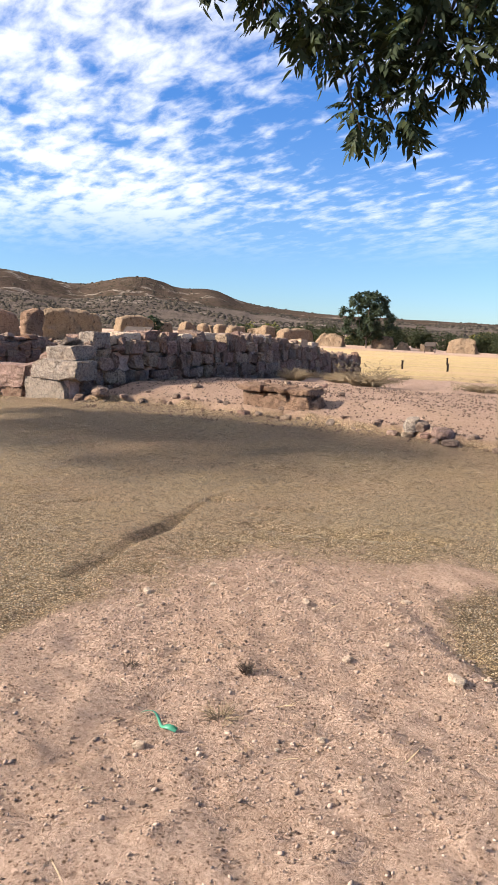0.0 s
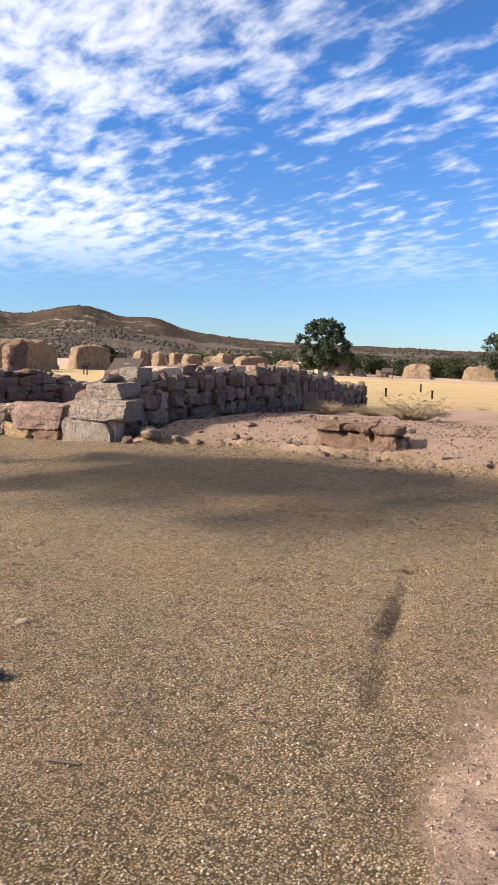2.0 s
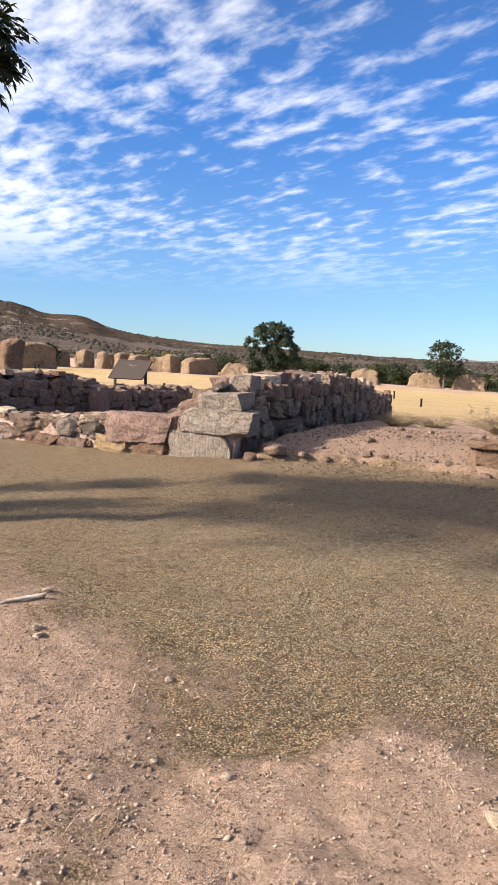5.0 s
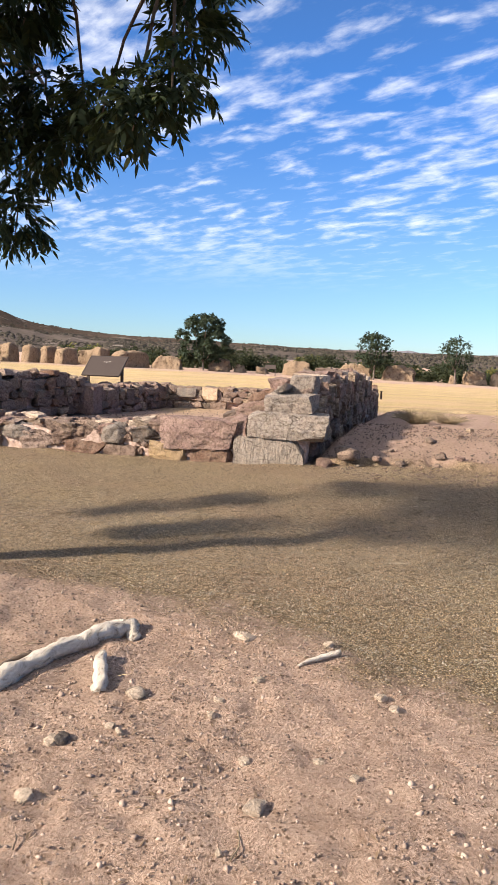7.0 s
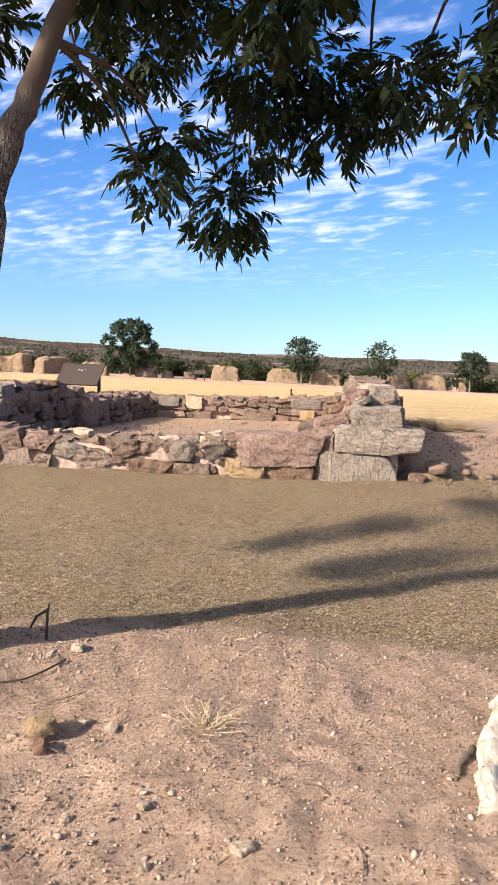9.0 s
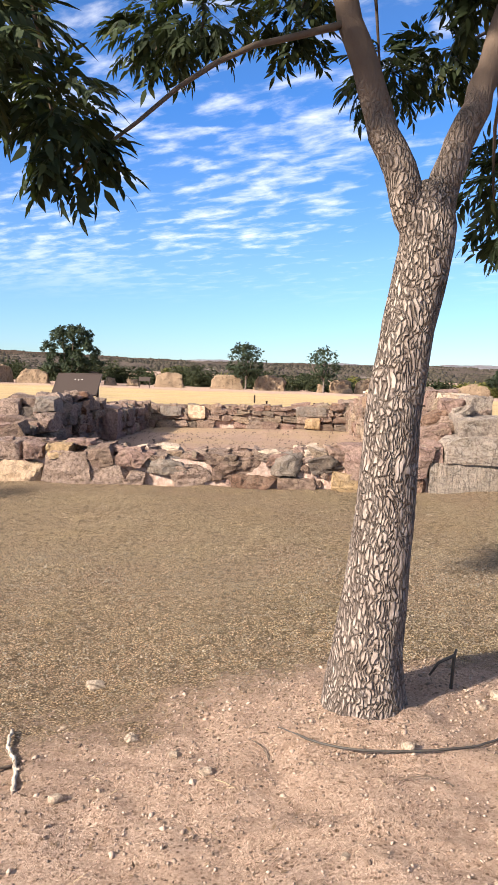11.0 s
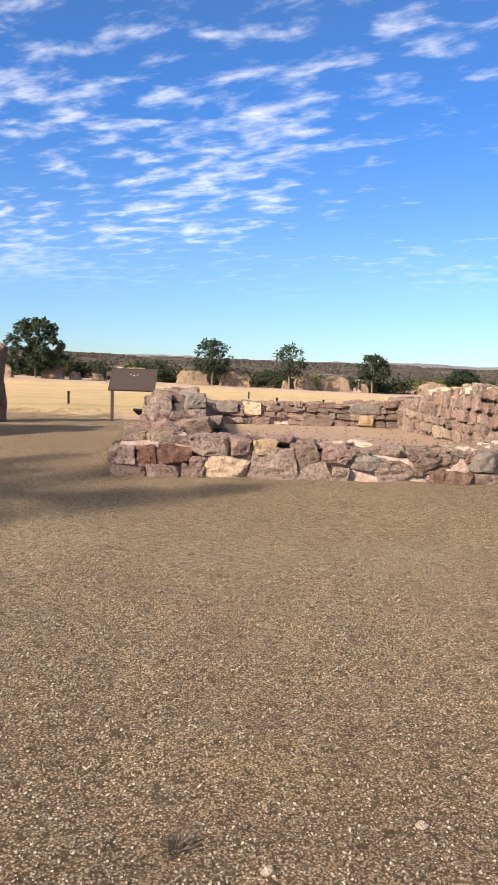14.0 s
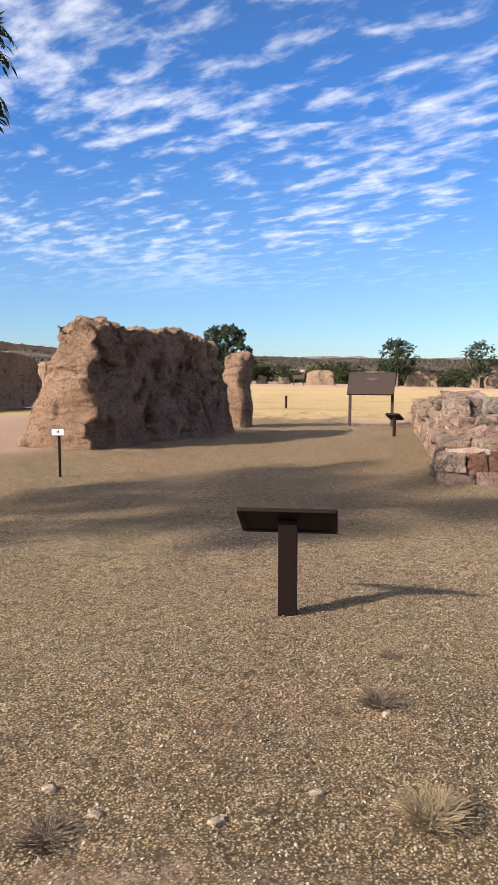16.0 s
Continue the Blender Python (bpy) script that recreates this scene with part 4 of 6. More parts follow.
for k_ in range(44):
    x0, z0 = rnd.uniform(-6.3, 0.6), rnd.uniform(-0.04, 0.4)
    q_ = rnd.uniform(0.05, 0.13)
    set_stone(x0, x0 + q_ * rnd.uniform(0.8, 1.7), z0, z0 + q_ * 0.8, 10.955, 0.15, rnd.choice((M_TAUPE, M_STONE, M_MAUVE, M_STONE_BROWN)), 260 + k_, south, "", rnd.gauss(0, 0.3), 0.2, 0.0)
# the stacked pier: squared blocks over loose rubble
PIER_Y = 13.6
for k_, (x0, x1, z0, z1, dy, tone) in enumerate(((-6.22, -5.79, 0.60, 0.99, 0.0, M_TAUPE), (-5.59, -5.21, 0.78, 1.02, 0.1, M_SLATE), (-5.80, -5.56, 0.66, 0.87, 0.06, M_DARK), (-6.34, -6.02, 0.43, 0.66, -0.1, M_MAUVE), (-5.99, -5.56, 0.44, 0.64, -0.06, M_TAUPE),
                                                (-5.55, -5.20, 0.45, 0.79, 0.0, M_TAUPE), (-6.50, -6.24, 0.34, 0.52, -0.9, M_MAUVE), (-5.25, -4.86, 0.30, 0.52, -1.0, M_DARK), (-5.66, -5.28, 0.34, 0.54, -0.8, M_YELLOW))):
    set_stone(x0, x1, z0, z1, PIER_Y + dy, 0.55, tone, 90 + k_, west, "squared block stacked on the pier" if k_ < 2 else "", 0.03 * (k_ % 3 - 1), 0.08, 0.012)
for k_ in range(22):
    q_ = rnd.uniform(0.16, 0.34)
    x0, y0 = rnd.uniform(-6.35, -5.3), rnd.uniform(11.5, 13.3)
    zt = 0.40 + 0.10 * (y0 - 11.5) / 1.8 + rnd.uniform(-0.05, 0.12)
    set_stone(x0, x0 + q_ * rnd.uniform(1, 1.5), zt, zt + q_ * 0.6, y0, q_, rnd.choice((M_TAUPE, M_MAUVE, M_STONE, M_STONE_BROWN, M_DARK)), 320 + k_, west, "", rnd.gauss(0, 0.25), 0.15, 0.0, yaw=rnd.uniform(-0.6, 0.6))
for k_ in range(9):
    set_stone(-6.05 + 0.12 * rnd.uniform(-1, 1), -5.45, 0.88, rnd.uniform(0.96, 1.06), 13.8 + 0.42 * k_, 0.4, rnd.choice((M_TAUPE, M_MAUVE, M_STONE)), 350 + k_, west, "", rnd.gauss(0, 0.1), 0.15, 0.0)
# squared stones in the north wall and the inner stub
set_stone(-4.10, -3.55, -0.02, 0.40, 24.35, 0.4, M_CREAM, 21, north)
set_stone(-5.55, -5.05, -0.12, 0.66, 18.1, 0.6, M_MAUVE, 22, west, "upright mauve stone")
set_stone(-0.60, 0.35, 0.10, 0.42, 24.35, 0.4, M_SLATE, 24, north, "long slate-grey stone")
set_stone(-4.95, -4.25, 0.05, 0.38, 24.35, 0.4, M_SLATE, 25, north)
set_stone(-0.35, 0.15, -0.28, 0.08, 24.35, 0.4, M_YELLOW, 26, north)


# ---------------------------------------------------------------- loose stones
ROCKS = [rock_mesh("rock", 300 + i, 3, M_STONE, 0.16, 0.5) for i in range(8)]


def loose_rock(x, y, s, label, category="rock", material=None, flat_=0.6, seed=0, group=""):
    rnd = random.Random(int(x * 131 + y * 717) + seed)
    me = ROCKS[rnd.randrange(8)]
    if material is not None:
        me = with_material(me, material)
    ob = new("rock", me)
    ob.matrix_basis = Matrix.Translation((x, y, gz(x, y) + s * flat_ * 0.28)) @ Euler((rnd.uniform(-.2, .2), rnd.uniform(-.2, .2), rnd.uniform(0, 6))).to_matrix().to_4x4() @ Matrix.Diagonal((s * rnd.uniform(0.9, 1.3), s * rnd.uniform(0.7, 1), s * flat_, 1))
    return tagged(ob, label, category, group)


rnd = random.Random(77)
for i in range(64):
    t = i / 63
    x = 2.3 + 9.2 * t + rnd.uniform(-0.1, 0.1)
    y = float(np.interp(x, EDGE_X, EDGE_Y)) + rnd.uniform(-0.22, 0.16)
    big = rnd.random()
    loose_rock(x, y, 0.04 + 0.11 * big * big + (0.07 * rnd.random() if x > 7.4 and rnd.random() < 0.6 else 0), "reddish-brown stone lying along the eroded terrace edge", group="edge stones")
loose_rock(8.53, 10.75, 0.22, "pale upright stone at the terrace edge", material=M_GREY, flat_=0.9)
loose_rock(9.05, 10.52, 0.3, "reddish slab of stone at the terrace edge", material=M_MAUVE, flat_=0.5)
loose_rock(2.35, 11.25, 0.32, "broken stone beside the corner block")
loose_rock(2.05, 11.0, 0.2, "broken stone beside the corner block")
for _ in range(14):
    x, y = rnd.uniform(2.2, 6.5), rnd.uniform(11.9, 15.5)
    loose_rock(x, y, rnd.uniform(0.05, 0.16), "small stone on the pinkish dirt", group="terrace stones")
for (x, y, s) in ((2.54, 4.5, 0.11), (3.02, 4.55, 0.06), (2.23, 3.65, 0.10), (2.06, 3.15, 0.07), (2.14, 2.81, 0.07), (2.97, 3.0, 0.09), (2.62, 3.72, 0.06), (2.75, 3.98, 0.06), (3.35, 4.0, 0.07), (3.42, 3.92, 0.06), (3.3, 3.3, 0.05), (2.85, 3.3, 0.05), (2.3, 3.3, 0.05), (1.55, 3.1, 0.05)):
    loose_rock(x, y, s * 0.8, "small pale stone on the sandy ground", material=M_PALE_ROCK, flat_=0.5, group="path stones")
for (x, y, s) in ((-0.62, 3.34, 0.10), (-0.67, 3.19, 0.09), (-0.58, 3.17, 0.08), (-0.72, 3.06, 0.13), (-0.34, 4.42, 0.10), (0.08, 3.67, 0.08), (-0.05, 3.7, 0.06), (0.72, 3.05, 0.08), (0.95, 2.85, 0.09), (0.35, 3.2, 0.05), (0.1, 3.1, 0.06), (-0.3, 3.55, 0.05), (-0.45, 4.3, 0.05)):
    loose_rock(x, y, s * 0.7, "small pale stone on the sandy ground", material=M_PALE_ROCK, flat_=0.6, group="path stones")
for (x, y, s) in ((10.43, 4.98, 0.09), (10.97, 4.11, 0.11), (9.3, 4.55, 0.06), (5.91, 3.27, 0.15), (6.51, 2.79, 0.13), (6.18, 4.10, 0.09), (6.37, 3.57, 0.09), (6.05, 3.55, 0.06), (6.75, 3.1, 0.05), (-3.39, 3.94, 0.09), (-3.31, 3.72, 0.06), (-3.27, 3.65, 0.09), (-2.06, 4.12, 0.08), (-2.38, 4.80, 0.14)):
    loose_rock(x, y, s * 0.62, "small pale stone on the sandy ground", material=M_PALE_ROCK, flat_=0.45, group="path stones")
for (x, y, s) in ((-8.23, 3.03, 0.06), (-7.80, 3.05, 0.06), (-7.48, 3.28, 0.05), (-8.45, 3.13, 0.05), (-7.23, 3.98, 0.05), (-4.3, 3.3, 0.05), (-4.9, 3.0, 0.05), (-7.0, 4.9, 0.04)):
    loose_rock(x, y, s * 0.75, "small pale stone on the gravel", material=M_PALE_ROCK, flat_=0.45, group="path stones")
loose_rock(-0.18, 3.57, 0.12, "rough orange-stained stone on the sand", material=M_YELLOW, flat_=0.7)
loose_rock(-0.14, 3.47, 0.07, "rust-coloured stone fragment on the sand", material=M_RED, flat_=0.7)
loose_rock(6.63, 3.43, 0.07, "small dark stone on the gravel", material=M_DARK, flat_=0.7)
loose_rock(2.1, 3.17, 0.06, "small dark stone on the sand", material=M_DARK, flat_=0.7)
loose_rock(-5.98, 3.5, 0.10, "pale yellow flat stone on the gravel", material=M_PALE_ROCK, flat_=0.35)
for _ in range(45):
    x, y = rnd.uniform(-3.2, 5.0), rnd.uniform(1.9, 4.4)
    loose_rock(x, y, rnd.uniform(0.015, 0.045), "small stone on the sandy ground", material=M_PALE_ROCK, group="path stones")
for _ in range(24):
    x, y = rnd.uniform(9.0, 13.0), rnd.uniform(2.0, 4.9)
    loose_rock(x, y, rnd.uniform(0.02, 0.05), "small stone on the sandy ground", material=M_PALE_ROCK, group="path stones")


def scatter(name, count, area, size, template, material, label, category, seed, want=None, lift=0.3, squash=(0.5, 0.9)):
    """Many small pieces lying on the ground, as one object."""
    r = np.random.RandomState(abs(seed))
    x, y = r.uniform(area[0], area[1], count), r.uniform(area[2], area[3], count)
    if want is not None:
        k = want(x, y, r)
        x, y = x[k], y[k]
    z = ground_z(x, y)
    tv, tf = template
    n = len(x)
    s = size[0] + (size[1] - size[0]) * r.rand(n) ** 2.5
    a, t1, t2 = r.uniform(0, 6.28, n), r.normal(0, 0.25, n), r.normal(0, 0.25, n)
    sq = r.uniform(*squash, n)
    v = tv[None] * np.stack([s, s * r.uniform(0.6, 1, n), s * sq], 1)[:, None, :]
    px = v[..., 0] * np.cos(a)[:, None] - v[..., 1] * np.sin(a)[:, None]
    py = v[..., 0] * np.sin(a)[:, None] + v[..., 1] * np.cos(a)[:, None]
    pz = v[..., 2] + px * t1[:, None] + py * t2[:, None]
    P = np.stack([px + x[:, None], py + y[:, None], pz + (z + lift * s * sq)[:, None]], 2).reshape(-1, 3)
    F = (tf[None] + (np.arange(n) * len(tv))[:, None, None]).reshape(-1, tf.shape[1])
    return tagged(new(name, mesh_np(name, P, F, material)), label, category, kind="stuff")


bead = np.array([(0.5, 0.06, 0.0), (-0.5, -0.04, 0.05), (0.05, 0.46, -0.05), (-0.06, -0.44, 0.02), (0.08, -0.05, 0.42), (0.0, 0.0, -0.4), ])
PEBBLE = (bead, np.array([[0, 2, 4], [2, 1, 4], [1, 3, 4], [3, 0, 4], [2, 0, 5], [1, 2, 5], [3, 1, 5], [0, 3, 5]]))
CHIP = (bead[:5] - np.array([0, 0, 0.08]), PEBBLE[1][:4])
LEAFLET = (np.array([(-0.5, 0, 0.03), (0, -0.16, 0.09), (0.5, 0, -0.02), (0, 0.16, 0.06)]), np.array([[0, 1, 2, 3]]))


def on_gravel(x, y, r):
    s, g, p = cover(x, y)
    return (np.maximum(np.maximum(s, g), p) < 0.40 + 0.2 * r.rand(len(x)) ** 2) & (r.rand(len(x)) < np.clip(2.5 - 0.3 * (y - 1.0), 0.25, 1))


def on_sand(x, y, r):
    return cover(x, y)[0] > 0.45 + 0.1 * r.rand(len(x))


def in_drifts(x, y, r):
    """Litter and clods gather in patches."""
    return on_sand(x, y, r) & (r.rand(len(x)) < np.clip(0.42 + 1.5 * fbm(x * 1.6, y * 1.6, 3, 41), 0.08, 1))


scatter("gravel", 330000, (-10.5, 12.5, 1.7, 7.5), (0.006, 0.018), CHIP, M_GRAVEL, "loose tan and grey gravel stones", "gravel", 3, on_gravel)
scatter("gravel", 130000, (-11, 12.5, 6.5, 11.2), (0.008, 0.022), CHIP, M_GRAVEL, "loose tan and grey gravel stones", "gravel", 13, on_gravel)
scatter("grit", 70000, (-9, 14, 1.7, 5.4), (0.005, 0.022), PEBBLE, M_CLOD, "grit and small clods on pinkish sand", "grit", 4, on_sand)
scatter("clods", 24000, (-9, 14, 1.7, 5.4), (0.010, 0.042), PEBBLE, M_CLOD, "crumbly clods of pinkish sand", "clods", 14, in_drifts, lift=0.02)
scatter("leaf_litter", 22000, (-9, 14, 1.7, 5.8), (0.012, 0.042), LEAFLET, M_LITTER, "dry brown leaf litter on the sand", "leaf litter", 5, in_drifts)
scatter("straw_litter", 1500, (-9, 14, 1.7, 5.2), (0.03, 0.11), (LEAFLET[0] * np.array([1, 0.14, 0.5]), LEAFLET[1]), M_STRAW, "scattered pale dry stems on the ground", "straw", 6, on_sand)
scatter("rubble", 9000, (1.9, 12, 10.2, 16), (0.012, 0.06), PEBBLE, M_PEBBLE, "small rubble on the pinkish dirt terrace", "rubble", 7)
scatter("room_rubble", 1400, (-5.3, 1.1, 11.7, 24), (0.015, 0.08), PEBBLE, M_PEBBLE, "small rubble inside the ruined room", "rubble", 8)


# ---------------------------------------------------------------- adobe ruins
def adobe_mass(name, a, b, thick0, thick1, top, label, seed, material=None, step=0.14, lump=0.16, base=-0.35, taper=0.25, category="adobe wall", flare=0.0, pits=0.0):
    """A weathered adobe wall from a to b, thicker at its foot."""
    a, b = Vector((*a, 0)), Vector((*b, 0))
    run, d = (b - a).length, (b - a).normalized()
    n = Vector((d.y, -d.x, 0))
    hmax = max(top(i / 20) for i in range(21))
    ns, nz, nt = max(6, int(run / step)), max(6, int(hmax / step)), 6
    off = Vector((seed * 3.1, seed * 1.7, seed))
    hr = random.Random(seed)
    holes = [(hr.uniform(0.12, 0.96) * run, hr.uniform(0.15, 0.75) * hmax, hr.uniform(0.06, 0.11), hr.uniform(0.10, 0.24)) for _ in range(26 if pits else 0)]
    vs, fs = [], []
    for i in range(ns + 1):
        s = i / ns
        end = min(s, 1 - s) * run
        t = top(s) + 0.07 * noise.noise(Vector((s * run * 2.3, seed, 0))) + 0.07 * noise.noise(Vector((s * run * 6.5, seed, 3)))
        pinch = 1 - 0.5 * max(0, 1 - end / 0.35) ** 2
        lean = taper * max(0, 1 - end / 0.5)
        ring = []
        for k in range(nz + 1):
            ring.append((1, k / nz))
        for k in range(1, nt):
            ring.append((1 - 2 * k / nt, 1.0))
        for k in range(nz, -1, -1):
            ring.append((-1, k / nz))
        for o, h in ring:
            th = (thick0 + (thick1 - thick0) * h ** 0.7) / 2 * pinch
            along = run * s + (1 if s < 0.5 else -1) * lean * h * 1.2 * (1 if end < 0.5 else 0)
            round_ = -0.12 * thick1 * abs(o) ** 3 * (h > 0.999)
            z = base + (t - base) * h + round_
            p = a + d * along + n * (o * th - (flare * (1 - h) ** 1.5 if o < -0.9 else 0))
            q = Vector((p.x, p.y, z))
            w = noise.noise_vector(q * 0.9 + off) * lump + noise.noise_vector(q * 2.6 + off) * lump * 0.55 + noise.noise_vector(q * 7 + off) * lump * 0.42 + noise.noise_vector(q * 15 + off) * lump * 0.12
            if pits and o > 0.9:
                hole = noise.noise(Vector((q.x * 2.4, q.y * 2.4, q.z * 1.1)) + off)
                w -= n * pits * min(1.0, max(0.0, (hole - 0.20) / 0.10)) * (1 if 0.06 < h < 0.93 else 0)
                for hs, hz, hw, hh in holes:
                    w -= n * 0.28 * math.exp(-((run * s - hs) / hw) ** 4 - ((z - hz) / hh) ** 4)
            vs.append(q + w * (0.35 + 0.65 * min(1, h * 2 + 0.2)))
    m = 2 * (nz + 1) + nt - 1
    for i in range(ns):
        for k in range(m - 1):
            fs.append((i * m + k, (i + 1) * m + k, (i + 1) * m + k + 1, i * m + k + 1))
    # end faces as strips between the two flanks
    for i, rev in ((0, False), (ns, True)):
        for k in range(nz):
            q = [i * m + k, i * m + k + 1, i * m + m - 2 - k, i * m + m - 1 - k]
            fs.append(tuple(q[::-1] if rev else q))
        q = [i * m + nz + j for j in range(nt + 1)]
        fs.append(tuple(q[::-1] if rev else q))
    me = mesh_np(name, vs, fs, material or M_ADOBE, True)
    return tagged(new(name, me), label, category)


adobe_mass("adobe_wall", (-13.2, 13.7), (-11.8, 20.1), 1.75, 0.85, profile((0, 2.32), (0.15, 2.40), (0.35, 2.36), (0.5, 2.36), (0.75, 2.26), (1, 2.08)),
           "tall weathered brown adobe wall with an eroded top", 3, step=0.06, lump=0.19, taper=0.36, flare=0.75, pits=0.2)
adobe_mass("adobe_pier", (-11.66, 22.2), (-11.49, 23.1), 0.90, 0.74, profile((0, 1.88), (0.5, 1.98), (1, 1.8)), "narrow standing pier of eroded adobe", 5, step=0.08, lump=0.15, taper=0.03)
adobe_mass("adobe_wall", (-28.5, 21.0), (-22.8, 32.3), 1.6, 0.8, profile((0, 2.6), (0.4, 2.4), (0.8, 2.3), (1, 1.9)), "weathered adobe wall in shade beyond the path", 6, step=0.25)


def far_ruin(x0, x1, y, ztop, depth, seed, zb=None, label="rounded remnant of an adobe wall beyond the dry field", flatten=0.5, turned=False):
    zb = gz((x0 + x1) / 2, y) if zb is None else zb
    h = ztop - zb
    top = profile((0, zb + h * 0.78), (0.2, zb + h * 0.97), (0.6, ztop), (0.85, zb + h * 0.95), (1, zb + h * 0.7)) if flatten > 0.6 else profile((0, zb + h * 0.25), (0.1, zb + h * 0.72), (0.25, zb + h * 0.95), (0.5, ztop), (0.7, zb + h * 0.96), (0.88, zb + h * 0.75), (1, zb + h * 0.2))
    if turned:
        mx, half = (x0 + x1) / 2, 0.58 * (x1 - x0)
        ends = (mx - 0.45 * half, y - 0.89 * half), (mx + 0.45 * half, y + 0.89 * half)
    else:
        ends = (x0, y), (x1, y + 0.05 * (x1 - x0))
    return adobe_mass("adobe_ruin", *ends, depth, depth * flatten, top, label, seed, M_ADOBE_FAR, step=0.25, lump=0.20 if turned else 0.34, base=zb - 0.3, taper=0.75 if flatten < 0.6 else 0.3, category="adobe ruin")


for i, (x0, x1, y, zt, dep) in enumerate(((-51.2, -45.6, 62, 2.95, 3.4), (-54.0, -49.4, 78, 2.6, 2.6), (-55.5, -51.0, 70, 2.75, 1.6), (-36.6, -31.6, 102, 1.0, 3.0), (-29.4, -25.6, 106, 0.8, 2.4), (-25.6, -23.4, 107, 0.1, 2.4), (-22.8, -20.2, 108, -0.1, 2.0),
                                         (-18.6, -13.7, 108, 0.82, 3.0), (-10.9, -5.2, 112, 0.6, 3.0), (-4.4, 1.2, 112, 0.62, 3.2), (5.2, 7.2, 115, -0.6, 2.0), (7.2, 11.4, 115, 0.2, 2.4), (11.2, 16.8, 115.5, 0.35, 2.6), (18.0, 20.0, 117, -0.8, 2.0),
                                         (28.0, 34.0, 120, -0.4, 3.0))):
    far_ruin(x0, x1, y, zt, min(dep, 3.0) if i < 3 else dep, 20 + i, flatten=0.8 if i < 3 else 0.34, turned=i < 3)
# a far row of rooms: stub walls end on, with lit walls between them
for i, (x0, x1, y, zt) in enumerate(((-62.4, -59.2, 96, 2.0), (-57.6, -55.6, 97, 2.1), (-54.4, -52.5, 97, 1.9), (-52.1, -49.8, 98, 1.8), (-49.0, -46.1, 97, 1.65), (-44.3, -42.0, 99, 1.85), (-41.7, -36.4, 100, 1.5))):
    far_ruin(x0, x1, y, zt, 2.2, 60 + i, label="stub of a far adobe cross wall", flatten=0.8, turned=True)
for i, (x0, x1, y, zt) in enumerate(((-61.0, -57.6, 101, 1.75), (-57.2, -54.2, 101.5, 1.7), (-53.5, -50.0, 102, 1.6), (-48.0, -44.0, 101, 1.55))):
    far_ruin(x0, x1, y, zt, 1.4, 70 + i, label="far adobe wall of a ruined room", flatten=0.8)
# remnant of an adobe footing on the terrace
foot = adobe_mass("adobe_footing", (5.18, 11.92), (6.62, 11.88), 0.80, 0.50, flat((0, 0.34), (0.6, 0.32), (1, 0.28)), "eroded remnant of an adobe footing on the terrace", 50, step=0.05, lump=0.07, base=-0.08, taper=0.03, category="adobe footing")
for i, (x0, x1, z0, z1) in enumerate(((5.18, 5.63, 0.385, 0.485), (5.65, 6.09, 0.375, 0.475), (6.10, 6.52, 0.36, 0.46))):
    part("brick", hewn_mesh("brick", 700 + i, M_ADOBE, (x1 - x0, 0.62, z1 - z0), 9, 0.07, 0.016, 0.10, 0.0, 2), foot, m=Matrix.Translation(((x0 + x1) / 2, 11.86, (z0 + z1) / 2)) @ Euler((0, 0.03, 0.03 * (i - 1))).to_matrix().to_4x4())
for i, (x0, x1, z0, z1) in enumerate(((5.22, 5.62, 0.17, 0.375), (5.68, 6.06, 0.15, 0.365), (6.12, 6.50, 0.12, 0.35))):
    part("brick", hewn_mesh("brick", 720 + i, M_ADOBE, (x1 - x0, 0.55, z1 - z0), 9, 0.08, 0.02, 0.12, 0.0, 3), foot, m=Matrix.Translation(((x0 + x1) / 2, 11.89, (z0 + z1) / 2)))


# ---------------------------------------------------------------- trees
def leaf_template(n=9, length=0.24, leaf=0.085, width=0.011, seed=0):
    """One pinnate leaf: pairs of narrow leaflets along a drooping stalk."""
    r = random.Random(seed)
    vs, fs = [], []
    for i in range(n):
        t = 0.15 + 0.85 * (i // 2) / max(1, (n - 1) // 2)
        sidew = 0 if i == n - 1 else (1 if i % 2 else -1)
        bx, bz = length * t, -0.35 * length * t * t
        ang = (0.85 * sidew) + r.uniform(-0.2, 0.2)
        l = leaf * r.uniform(0.75, 1.15) * (1.15 if sidew == 0 else 1)
        d = Vector((math.cos(ang), math.sin(ang), -0.35 + r.uniform(-0.25, 0.1))).normalized()
        s = d.cross(Vector((0, 0, 1))).normalized()
        b = Vector((bx, 0, bz))
        o = len(vs)
        w = width * r.uniform(0.85, 1.25)
        up1, up2, tip = Vector((0, 0, 0.05 * l)), Vector((0, 0, 0.0)), Vector((0, 0, -0.16 * l))
        vs += [b, b + d * l * 0.28 + s * w * 0.85 + up1, b + d * l * 0.6 + s * w * 0.8 + up2, b + d * l + tip, b + d * l * 0.6 - s * w * 0.8 + up2, b + d * l * 0.28 - s * w * 0.85 + up1]
        fs.append((o, o + 1, o + 2, o + 3, o + 4, o + 5))
    return np.array([tuple(v) for v in vs]), np.array(fs)


